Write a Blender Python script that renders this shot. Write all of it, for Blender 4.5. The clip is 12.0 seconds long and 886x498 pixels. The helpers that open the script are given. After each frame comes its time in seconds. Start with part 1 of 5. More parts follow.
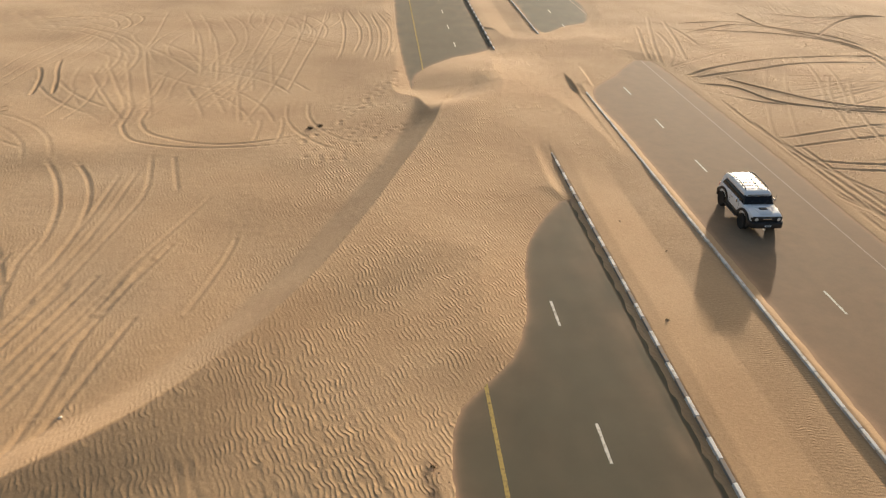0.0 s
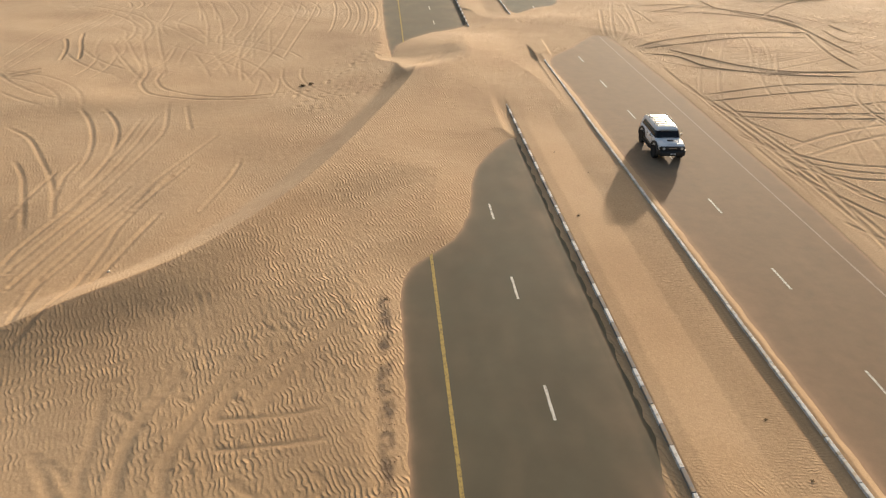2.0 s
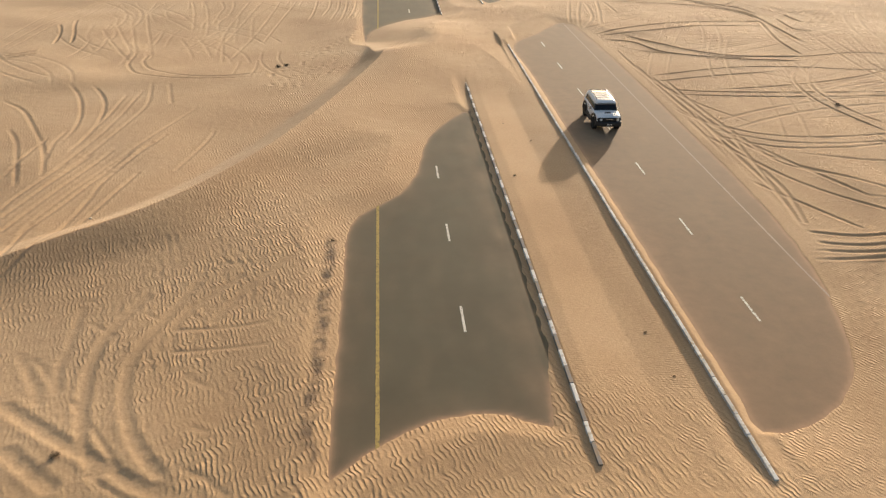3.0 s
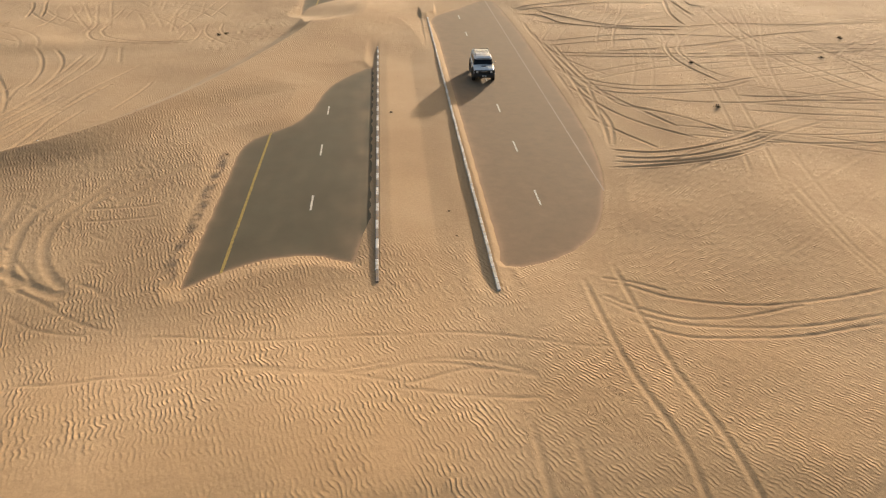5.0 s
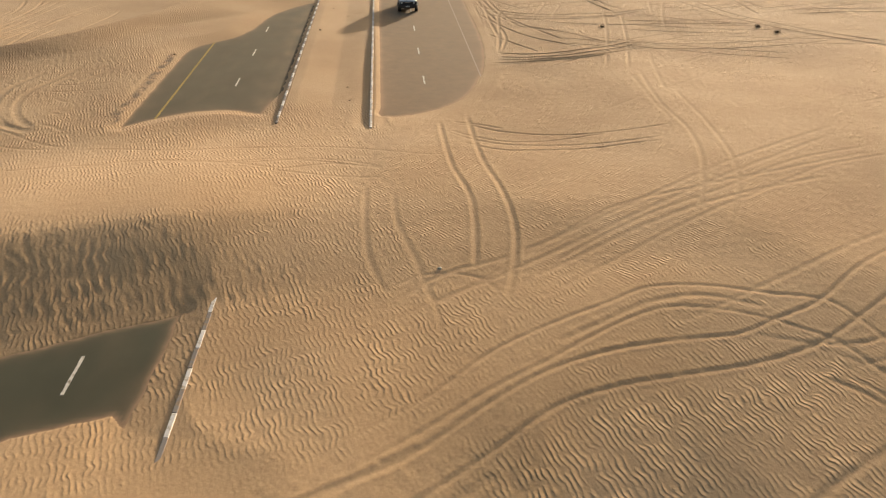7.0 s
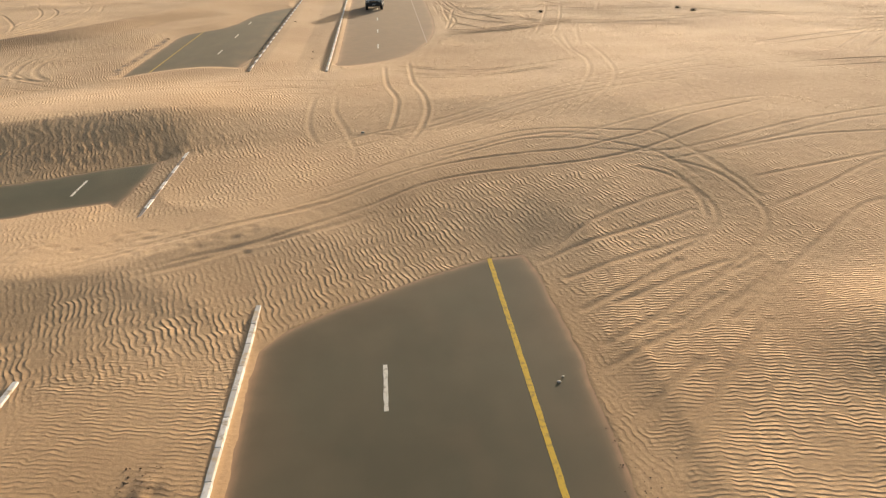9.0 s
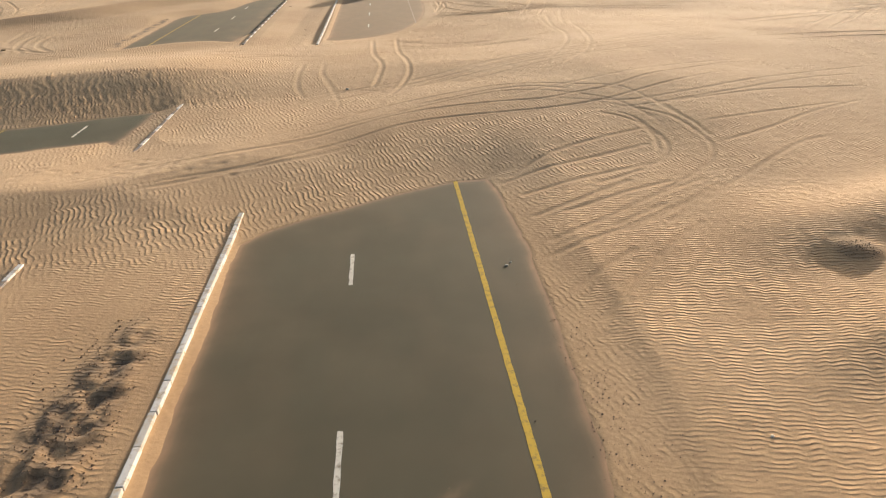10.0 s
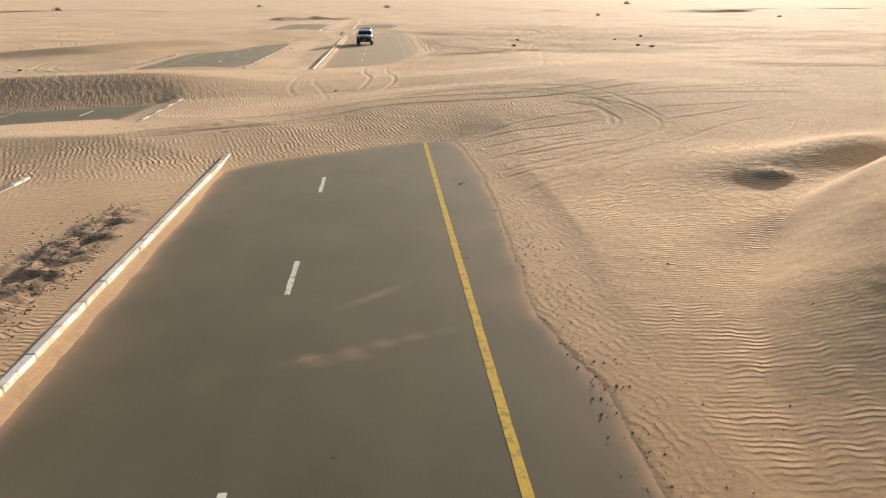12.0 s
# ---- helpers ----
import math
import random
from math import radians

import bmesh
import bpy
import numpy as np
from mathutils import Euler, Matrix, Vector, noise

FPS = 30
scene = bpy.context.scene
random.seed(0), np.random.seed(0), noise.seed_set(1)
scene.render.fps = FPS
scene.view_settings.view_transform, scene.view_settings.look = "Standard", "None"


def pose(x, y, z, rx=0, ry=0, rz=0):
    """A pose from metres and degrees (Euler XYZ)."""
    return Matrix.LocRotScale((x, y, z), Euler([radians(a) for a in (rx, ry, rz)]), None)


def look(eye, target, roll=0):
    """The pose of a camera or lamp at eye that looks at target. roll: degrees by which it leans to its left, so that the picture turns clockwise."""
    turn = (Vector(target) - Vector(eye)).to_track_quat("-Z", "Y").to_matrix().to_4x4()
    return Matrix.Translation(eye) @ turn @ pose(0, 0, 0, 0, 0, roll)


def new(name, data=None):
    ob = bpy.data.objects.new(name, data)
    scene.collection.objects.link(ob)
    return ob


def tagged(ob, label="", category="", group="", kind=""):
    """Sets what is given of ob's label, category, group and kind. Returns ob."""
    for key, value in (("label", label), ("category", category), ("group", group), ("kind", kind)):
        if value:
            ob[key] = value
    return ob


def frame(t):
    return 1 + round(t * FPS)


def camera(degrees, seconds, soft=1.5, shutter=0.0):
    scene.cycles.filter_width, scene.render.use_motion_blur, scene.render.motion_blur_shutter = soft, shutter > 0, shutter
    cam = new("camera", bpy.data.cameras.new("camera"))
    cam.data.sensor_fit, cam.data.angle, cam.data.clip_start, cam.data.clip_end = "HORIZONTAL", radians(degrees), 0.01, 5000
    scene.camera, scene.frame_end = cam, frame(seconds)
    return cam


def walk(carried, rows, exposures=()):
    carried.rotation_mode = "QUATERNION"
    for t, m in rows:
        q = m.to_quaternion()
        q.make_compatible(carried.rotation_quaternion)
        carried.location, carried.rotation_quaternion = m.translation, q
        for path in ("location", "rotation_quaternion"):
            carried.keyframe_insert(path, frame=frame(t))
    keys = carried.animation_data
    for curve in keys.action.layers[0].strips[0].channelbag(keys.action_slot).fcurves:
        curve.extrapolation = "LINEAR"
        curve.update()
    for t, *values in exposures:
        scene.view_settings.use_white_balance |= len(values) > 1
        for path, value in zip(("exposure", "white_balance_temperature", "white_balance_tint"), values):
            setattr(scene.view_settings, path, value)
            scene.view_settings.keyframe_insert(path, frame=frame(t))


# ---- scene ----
cam = camera(66.1, 12.0, soft=1.25)
PATH = [
    (0, (-0.503, 0.809, 18.046), (-0.345, 2.512, 17.01), 1.0),
    (0.5, (-0.807, -1.466, 18.014), (-0.648, 0.24, 16.981), 1.0),
    (1, (-0.643, -3.879, 18.076), (-0.484, -2.175, 17.042), 1.1),
    (1.5, (0.012, -6.341, 18.099), (0.17, -4.638, 17.064), 1.1),
    (2, (0.93, -8.91, 18.055), (1.089, -7.207, 17.019), 1.1),
    (2.5, (2.158, -11.554, 18.068), (2.318, -9.851, 17.031), 1.1),
    (3, (3.642, -14.216, 18.061), (3.799, -12.514, 17.023), 1.2),
    (3.2, (4.247, -15.305, 18.102), (4.406, -13.603, 17.063), 1.4),
    (4.8, (10.516, -24.487, 18.207), (10.661, -22.786, 17.165), 0.8),
    (5, (11.191, -25.594, 18.161), (11.344, -23.894, 17.118), 1.0),
    (5.5, (13.0, -28.623, 17.756), (13.157, -26.921, 16.719), 1.1),
    (6, (14.675, -31.713, 16.898), (14.828, -30.01, 15.861), 1.0),
    (6.5, (16.001, -35.028, 15.983), (16.153, -33.325, 14.944), 0.9),
    (7, (17.082, -38.429, 15.023), (17.236, -36.728, 13.984), 0.9),
    (7.5, (17.998, -41.827, 14.09), (18.152, -40.126, 13.05), 0.9),
    (7.7, (18.322, -43.086, 13.805), (18.478, -41.387, 12.762), 0.9),
    (9.3, (20.577, -50.927, 10.207), (20.715, -49.144, 9.311), -1.5),
    (9.5, (20.711, -51.586, 9.889), (20.852, -49.805, 8.99), -1.3),
    (10, (21.084, -53.116, 8.97), (21.226, -51.331, 8.079), -1.0),
    (10.5, (21.383, -54.373, 8.146), (21.529, -52.575, 7.282), -0.7),
    (11, (21.633, -55.435, 7.265), (21.783, -53.612, 6.456), -0.5),
    (11.5, (21.819, -56.358, 6.389), (21.972, -54.509, 5.64), -0.2),
    (12, (21.912, -57.137, 5.504), (22.068, -55.267, 4.812), -0.0),
]
walk(cam, [(t, look(eye, target, roll)) for t, eye, target, roll in PATH], exposures=[(0, 0.62, 5920, 10), (3, 0.70, 5880, 10), (5, 0.55, 6120, 10), (7.5, 0.52, 6280, 10), (9.5, 0.66, 5900, 10), (12, 0.65, 5680, 10)])

# ---- light: low hazy sun ahead and to the right, bright dusty sky ----
SUN_ELEV, SUN_AZ = radians(9.5), radians(30.0)
world = bpy.data.worlds.new("world")
scene.world = world
world.use_nodes = True
wn = world.node_tree.nodes
sky = wn.new("ShaderNodeTexSky")
sky.sky_type = "NISHITA"
sky.sun_disc = False
sky.sun_elevation, sky.sun_rotation = SUN_ELEV, SUN_AZ
sky.air_density, sky.dust_density, sky.ozone_density = 1.0, 5.5, 0.4
wn["Background"].inputs["Strength"].default_value = 0.12
world.node_tree.links.new(sky.outputs["Color"], wn["Background"].inputs["Color"])
sun = new("sun", bpy.data.lights.new("sun", "SUN"))
sun.data.energy, sun.data.angle, sun.data.color = 5.0, radians(1.2), (1.0, 0.80, 0.58)
sun_dir = Vector((math.sin(SUN_AZ) * math.cos(SUN_ELEV), math.cos(SUN_AZ) * math.cos(SUN_ELEV), math.sin(SUN_ELEV)))
sun.matrix_world = look(Vector((60, 90, 40)), Vector((60, 90, 40)) - sun_dir)


# ---- materials ----
def material(name, rough=0.8, metal=0.0, spec=0.3):
    m = bpy.data.materials.new(name)
    m.use_nodes = True
    b = m.node_tree.nodes["Principled BSDF"]
    b.inputs["Roughness"].default_value = rough
    b.inputs["Metallic"].default_value = metal
    b.inputs["Specular IOR Level"].default_value = spec
    return m, m.node_tree.nodes, m.node_tree.links, b


def noise_node(nodes, links, vec, scale, detail=4.0, rough=0.55):
    n = nodes.new("ShaderNodeTexNoise")
    n.inputs["Scale"].default_value, n.inputs["Detail"].default_value = scale, detail
    n.inputs["Roughness"].default_value = rough
    links.new(vec, n.inputs["Vector"])
    return n.outputs["Fac"]


def ramp_node(nodes, links, fac, stops):
    r = nodes.new("ShaderNodeValToRGB")
    while len(r.color_ramp.elements) < len(stops):
        r.color_ramp.elements.new(0.5)
    for e, (p, c) in zip(r.color_ramp.elements, stops):
        e.position, e.color = p, (*c, 1)
    links.new(fac, r.inputs["Fac"])
    return r.outputs["Color"]


def mix_node(nodes, links, fac, a, b, kind="MIX"):
    n = nodes.new("ShaderNodeMix")
    n.data_type, n.blend_type = "RGBA", kind
    for sock, v in ((n.inputs[0], fac), (n.inputs[6], a), (n.inputs[7], b)):
        if isinstance(v, bpy.types.NodeSocket):
            links.new(v, sock)
        else:
            sock.default_value = v if isinstance(v, (int, float)) else (*v, 1)
    return n.outputs[2]


def bump_node(nodes, links, height, strength, dist, normal=None):
    n = nodes.new("ShaderNodeBump")
    n.inputs["Strength"].default_value, n.inputs["Distance"].default_value = strength, dist
    links.new(height, n.inputs["Height"])
    if normal:
        links.new(normal, n.inputs["Normal"])
    return n.outputs["Normal"]


def position(nodes):
    return nodes.new("ShaderNodeNewGeometry").outputs["Position"]


SAND_A, SAND_B, SAND_C = (0.50, 0.334, 0.180), (0.44, 0.286, 0.150), (0.55, 0.378, 0.216)


def make_sand():
    m, n, l, b = material("sand", 1.0, 0.0, 0.11)
    b.inputs["Sheen Weight"].default_value, b.inputs["Sheen Roughness"].default_value = 0.14, 0.6
    b.inputs["Sheen Tint"].default_value = (1.0, 0.93, 0.82, 1)
    p = position(n)
    big = ramp_node(n, l, noise_node(n, l, p, 0.09, 3), [(0.35, SAND_B), (0.5, SAND_A), (0.68, SAND_C)])
    fine = ramp_node(n, l, noise_node(n, l, p, 9.0, 6, 0.7), [(0.3, (0.88, 0.87, 0.85)), (0.7, (1.08, 1.08, 1.08))])
    dry = mix_node(n, l, 1.0, big, fine, "MULTIPLY")
    crumbs = n.new("ShaderNodeAttribute")
    crumbs.attribute_name = "soil"
    earth = ramp_node(n, l, noise_node(n, l, p, 6.0, 5, 0.7), [(0.3, (0.055, 0.038, 0.025)), (0.65, (0.19, 0.13, 0.08))])
    l.new(mix_node(n, l, crumbs.outputs["Fac"], dry, earth), b.inputs["Base Color"])
    # wind ripples too fine for the sheet: crests where the phase on the sheet turns over, faded by their height there
    def attr(name):
        q = n.new("ShaderNodeAttribute")
        q.attribute_name = name
        return q.outputs["Fac"]

    def calc(op, u, v=0.0, clamp=False):
        q = n.new("ShaderNodeMath")
        q.operation, q.use_clamp = op, clamp
        for sock, w in zip(q.inputs, (u, v)):
            if isinstance(w, bpy.types.NodeSocket):
                l.new(w, sock)
            else:
                sock.default_value = w
        return q.outputs[0]

    def crests(phase, height):
        wob = calc("MULTIPLY", calc("SUBTRACT", noise_node(n, l, p, 4.0, 3, 0.55), 0.5), 3.6)
        ph = calc("ADD", attr(phase), wob)
        sharp = calc("SUBTRACT", 1.0, calc("ABSOLUTE", calc("SINE", calc("MULTIPLY", ph, 0.5))))
        lean = calc("MULTIPLY", calc("SINE", ph), 0.22)
        return calc("MULTIPLY", calc("ADD", sharp, lean), attr(height))
    rip = calc("ADD", crests("phase_a", "height_a"), crests("phase_b", "height_b"))
    grain = noise_node(n, l, p, 7.0, 6, 0.72)
    nb = bump_node(n, l, rip, 1.0, 1.0)
    l.new(bump_node(n, l, grain, 0.45, 0.03, nb), b.inputs["Normal"])
    return m


def make_asphalt():
    m, n, l, b = material("asphalt", 0.8, 0.0, 0.2)
    b.inputs["Sheen Weight"].default_value, b.inputs["Sheen Roughness"].default_value = 0.06, 0.5
    b.inputs["Sheen Tint"].default_value = (1.0, 0.95, 0.78, 1)
    p = position(n)
    big = ramp_node(n, l, noise_node(n, l, p, 0.35, 4), [(0.3, (0.062, 0.064, 0.042)), (0.7, (0.082, 0.084, 0.056))])
    agg = ramp_node(n, l, noise_node(n, l, p, 60.0, 3, 0.8), [(0.3, (0.72, 0.72, 0.72)), (0.7, (1.25, 1.23, 1.2))])
    base = mix_node(n, l, 1.0, big, agg, "MULTIPLY")
    at = n.new("ShaderNodeAttribute")
    at.attribute_name = "dust"
    wisp = ramp_node(n, l, noise_node(n, l, p, 1.3, 6, 0.65), [(0.3, (0.84, 0.84, 0.84)), (0.75, (1.1, 1.1, 1.1))])
    df = n.new("ShaderNodeMath")
    df.operation, df.use_clamp = "MULTIPLY", True
    l.new(at.outputs["Fac"], df.inputs[0])
    l.new(wisp, df.inputs[1])
    l.new(mix_node(n, l, df.outputs[0], base, (0.43, 0.275, 0.165)), b.inputs["Base Color"])
    rr = n.new("ShaderNodeMapRange")
    rr.inputs["To Min"].default_value, rr.inputs["To Max"].default_value = 0.86, 0.95
    l.new(df.outputs[0], rr.inputs["Value"])
    l.new(rr.outputs["Result"], b.inputs["Roughness"])
    l.new(bump_node(n, l, noise_node(n, l, p, 70.0, 3, 0.7), 0.5, 0.006), b.inputs["Normal"])
    return m


def make_paint(name, colour, worn, scale=6.0, rough=0.6):
    m, n, l, b = material(name, max(rough, 0.85), 0.0, 0.12)
    p = position(n)
    f = noise_node(n, l, p, scale, 6, 0.7)
    c = ramp_node(n, l, f, [(0.36, worn), (0.5, colour), (0.9, tuple(min(1, v * 1.06) for v in colour))])
    l.new(c, b.inputs["Base Color"])
    l.new(bump_node(n, l, noise_node(n, l, p, 45.0, 4, 0.7), 0.35, 0.006), b.inputs["Normal"])
    return m


def make_plain(name, colour, rough=0.5, metal=0.0, spec=0.5, var=0.12, scale=3.0):
    m, n, l, b = material(name, rough, metal, spec)
    tc = n.new("ShaderNodeTexCoord")
    c = ramp_node(n, l, noise_node(n, l, tc.outputs["Object"], scale, 5, 0.6),
                  [(0.3, tuple(v * (1 - var) for v in colour)), (0.7, tuple(min(1, v * (1 + var)) for v in colour))])
    l.new(c, b.inputs["Base Color"])
    return m


SAND = make_sand()
ASPHALT = make_asphalt()
LINE_WHITE = make_paint("line_white", (0.72, 0.69, 0.60), (0.30, 0.25, 0.18))
LINE_YELLOW = make_paint("line_yellow", (0.62, 0.43, 0.07), (0.34, 0.25, 0.09))
LINE_OCHRE = make_paint("line_ochre", (0.46, 0.34, 0.11), (0.22, 0.17, 0.09))
LINE_FADED = make_paint("line_faded", (0.46, 0.36, 0.27), (0.30, 0.23, 0.17))
KERB_WHITE = make_paint("kerb_white", (0.74, 0.71, 0.66), (0.46, 0.38, 0.27), 4.0, 0.75)
KERB_GREY = make_paint("kerb_grey", (0.60, 0.57, 0.52), (0.55, 0.43, 0.28), 4.0, 0.8)
KERB_DARK = make_paint("kerb_dark", (0.29, 0.26, 0.23), (0.36, 0.27, 0.18), 4.0, 0.75)


# ---- helpers for building ----
def part(name, bm, mat, parent=None, label="", smooth=False, at=None):
    me = bpy.data.meshes.new(name)
    bm.to_mesh(me)
    bm.free()
    if smooth:
        me.polygons.foreach_set("use_smooth", [True] * len(me.polygons))
    me.materials.append(mat)
    ob = new(name, me)
    if at is not None:
        ob.matrix_basis = at
    if parent is not None:
        ob.parent = parent
    if label:
        tagged(ob, label)
    return ob


def box(bm, cx, cy, cz, sx, sy, sz, bevel=0.0, m=None):
    r = bmesh.ops.create_cube(bm, size=1.0, matrix=Matrix.Translation((cx, cy, cz)) @ Matrix.Diagonal((sx, sy, sz, 1)))
    vs = r["verts"]
    if bevel:
        es = list({e for v in vs for e in v.link_edges})
        vs = bmesh.ops.bevel(bm, geom=es, offset=bevel, segments=2, profile=0.5, affect="EDGES")["verts"]
    if m is not None:
        bmesh.ops.transform(bm, matrix=m, verts=list(vs))
    return vs


PERM = np.random.RandomState(7).permutation(512)
GRAD = np.random.RandomState(8).rand(512, 2) * 2 - 1


def gnoise(x, y, seed=0):
    """Gradient noise over arrays, about -0.7 to 0.7."""
    xi, yi = np.floor(x).astype(np.int64), np.floor(y).astype(np.int64)
    fx, fy = (x - xi), (y - yi)
    u, v = fx * fx * fx * (fx * (fx * 6 - 15) + 10), fy * fy * fy * (fy * (fy * 6 - 15) + 10)

    def g(ix, iy, dx, dy):
        h = PERM[(PERM[(ix + seed * 37) & 511] + iy) & 511]
        return GRAD[h, 0] * dx + GRAD[h, 1] * dy
    a = g(xi, yi, fx, fy) * (1 - u) + g(xi + 1, yi, fx - 1, fy) * u
    b = g(xi, yi + 1, fx, fy - 1) * (1 - u) + g(xi + 1, yi + 1, fx - 1, fy - 1) * u
    return a * (1 - v) + b * v


def sstep(a, b, x):
    t = np.clip((x - a) / (b - a), 0, 1)
    return t * t * (3 - 2 * t)


def window(x, a, b, soft):
    return sstep(a - soft, a + soft, x) * (1 - sstep(b - soft, b + soft, x))


def bell(x, y, cx, cy, sx, sy, turn=0.0):
    c, s = math.cos(radians(turn)), math.sin(radians(turn))
    u, v = (x - cx) * c + (y - cy) * s, -(x - cx) * s + (y - cy) * c
    return np.exp(-(u / sx) ** 2 - (v / sy) ** 2)


def spline(pts, step=0.6, closed=False):
    """Catmull-Rom curve through plan points, as an array of points about a step apart."""
    p = [np.array(q, float) for q in pts]
    n = len(p)
    out = []
    for i in range(n if closed else n - 1):
        if closed:
            a, b, c, d = p[(i - 1) % n], p[i], p[(i + 1) % n], p[(i + 2) % n]
        else:
            a, b, c, d = p[max(i - 1, 0)], p[i], p[i + 1], p[min(i + 2, n - 1)]
        k = max(1, int(np.linalg.norm(c - b) / step))
        for j in range(k):
            t = j / k
            out.append(0.5 * (2 * b + (c - a) * t + (2 * a - 5 * b + 4 * c - d) * t * t + (3 * b - a - 3 * c + d) * t ** 3))
    if not closed:
        out.append(p[-1])
    return np.array(out)


# ---- plan of the two carriageways (metres) ----
L_EDGE, L_YELLOW, L_DASH, L_KERB = 0.95, 3.05, 6.77, 10.50      # left carriageway
R_KERB, R_DASH, R_LINE, R_EDGE = 16.14, 19.86, 23.45, 25.75     # right carriageway

# stretches of asphalt that the sand leaves bare, as closed outlines
BARE = [
    [(1.6, 18.1), (3.1, 20.3), (4.7, 22.4), (5.6, 25.2), (6.1, 28.3), (6.9, 31.2), (8.6, 34.2), (10.2, 35.6), (10.6, 30), (10.6, 20), (10.5, 10),
     (9.9, 6.4), (9.55, 4.4), (9.35, 2.9), (7.8, 3.6), (6.4, 3.75), (4.9, 3.45), (3.7, 2.8), (2.5, 2.0), (1.5, 1.0), (1.4, 6), (1.4, 12)],
    [(16.7, 54.4), (19.9, 59.2), (23.6, 64.3), (25.0, 63.8), (25.6, 50), (25.6, 34), (25.4, 20), (24.6, 12.6), (23.3, 7.9), (22.3, 5.5), (20.6, 3.5),
     (18.6, 2.4), (16.8, 2.2), (16.74, 4.5), (16.74, 15), (16.72, 30), (16.72, 45)],
    [(0.8, -20.9), (4.0, -19.9), (6.4, -18.9), (8.0, -18.3), (9.35, -17.9), (9.4, -19), (9.25, -21.5), (9.1, -23.4), (8.6, -22.9), (7.5, -23.1),
     (6.0, -23.6), (4.0, -24.4), (1.2, -25.6)],
    [(16.45, -34.2), (17.2, -33.2), (18.9, -32.0), (21.3, -30.6), (23.5, -29.6), (24.6, -29.5), (24.9, -32.0), (25.0, -36), (24.85, -41), (24.6, -45.8),
     (25.0, -48), (25.1, -52), (25.2, -60), (25.2, -75), (16.55, -75), (16.55, -60), (16.54, -52), (16.52, -46), (16.5, -39)],
    [(1.7, 56.5), (2.3, 60.0), (3.6, 62.6), (6.0, 65.4), (10.3, 69.2), (10.6, 80), (10.6, 92), (9.6, 101), (6, 104), (1.6, 102), (1.1, 90), (1.1, 72)],
    [(16.6, 75.4), (20.1, 78.0), (23.2, 80.4), (24.8, 90), (23.8, 97), (20, 99), (16.5, 97), (16.5, 88)],
]


def bare_distance(X, Y, reach=9.0):
    """Signed distance to the nearest bare stretch (inside: minus), on the grid of axes X and Y, capped at reach."""
    D = np.full((len(Y), len(X)), reach)
    for k, outline in enumerate(BARE):
        p = spline(outline, 0.8, True)
        i0, i1 = np.searchsorted(X, [p[:, 0].min() - reach, p[:, 0].max() + reach])
        j0, j1 = np.searchsorted(Y, [p[:, 1].min() - reach, p[:, 1].max() + reach])
        if i0 >= i1 or j0 >= j1:
            continue
        gx, gy = np.meshgrid(X[i0:i1], Y[j0:j1])
        w = 0.12 * gnoise(gx * 0.9, gy * 0.9, 3) + 0.05 * gnoise(gx * 3.1, gy * 3.1, 4)
        d2 = np.full(gx.shape, 1e9)
        inside = np.zeros(gx.shape, bool)
        for a, b in zip(p, np.roll(p, -1, 0)):
            e = b - a
            t = np.clip(((gx - a[0]) * e[0] + (gy - a[1]) * e[1]) / (e @ e), 0, 1)
            d2 = np.minimum(d2, (gx - a[0] - t * e[0]) ** 2 + (gy - a[1] - t * e[1]) ** 2)
            cross = (a[1] > gy) != (b[1] > gy)
            if e[1] != 0:
                inside ^= cross & (gx < a[0] + (gy - a[1]) / e[1] * e[0])
        d = np.sqrt(d2) * np.where(inside, -1, 1) + w
        D[j0:j1, i0:i1] = np.minimum(D[j0:j1, i0:i1], d)
    gx, gy = np.meshgrid(X, Y)
    heap = 10.02 + 0.13 * np.abs(np.sin(1.9 * gy + 2.5 * gnoise(gy / 2.3, gy * 0, 61))) - 0.05 * gnoise(gy * 1.7, gy * 0, 62)
    D = np.where((gx < L_KERB) & (gy > 3) & (gy < 36), np.maximum(D, gx - heap), D)
    kerbed = window(gy, 3, 40, 1.6) + window(gy, -100, -34.2, 1.0) + window(gy, 78, 100, 2)
    D = D + reach * np.clip(kerbed, 0, 1) * ((gx > L_KERB - 0.02) & (gx < R_KERB + 0.02))
    return D


# ---- wheel tracks in the sand: single ruts and pairs ----
RUTS = []


def rut(*pts, depth=0.024, width=0.13, worn=0.0):
    RUTS.append((spline(pts), depth, width, worn))


def pair(*pts, gauge=1.62, depth=0.024, width=0.14):
    c = spline(pts)
    t = np.gradient(c, axis=0)
    n = np.stack([-t[:, 1], t[:, 0]], 1) / np.maximum(np.linalg.norm(t, axis=1), 1e-6)[:, None]
    for s in (-0.5, 0.5):
        RUTS.append((c + n * gauge * s, depth, width, 0.0))


# west plain
rut((-47.3, 86.1), (-36.3, 83.9), (-31.8, 83.4), (-29.7, 80.9), (-29.0, 78.6), depth=0.034, width=0.13)
rut((-34.8, 87.4), (-30.6, 84.8), (-28.4, 81.5), (-28.0, 79.5), (-28.2, 78.0), depth=0.034, width=0.13)
rut((-32.1, 87.3), (-28.6, 84.8), (-27.3, 82.4), (-27.4, 79.5), depth=0.034, width=0.13)
rut((-34.1, 57.0), (-33.9, 69.0), (-31.5, 79.3), depth=0.014, width=0.13)
rut((-33.0, 54.4), (-32.4, 66.4), (-30.3, 78.5), depth=0.014, width=0.13)
rut((-32.1, 52.4), (-31.9, 58.6), (-30.9, 70.2), (-29.2, 82.5), depth=0.014, width=0.13)
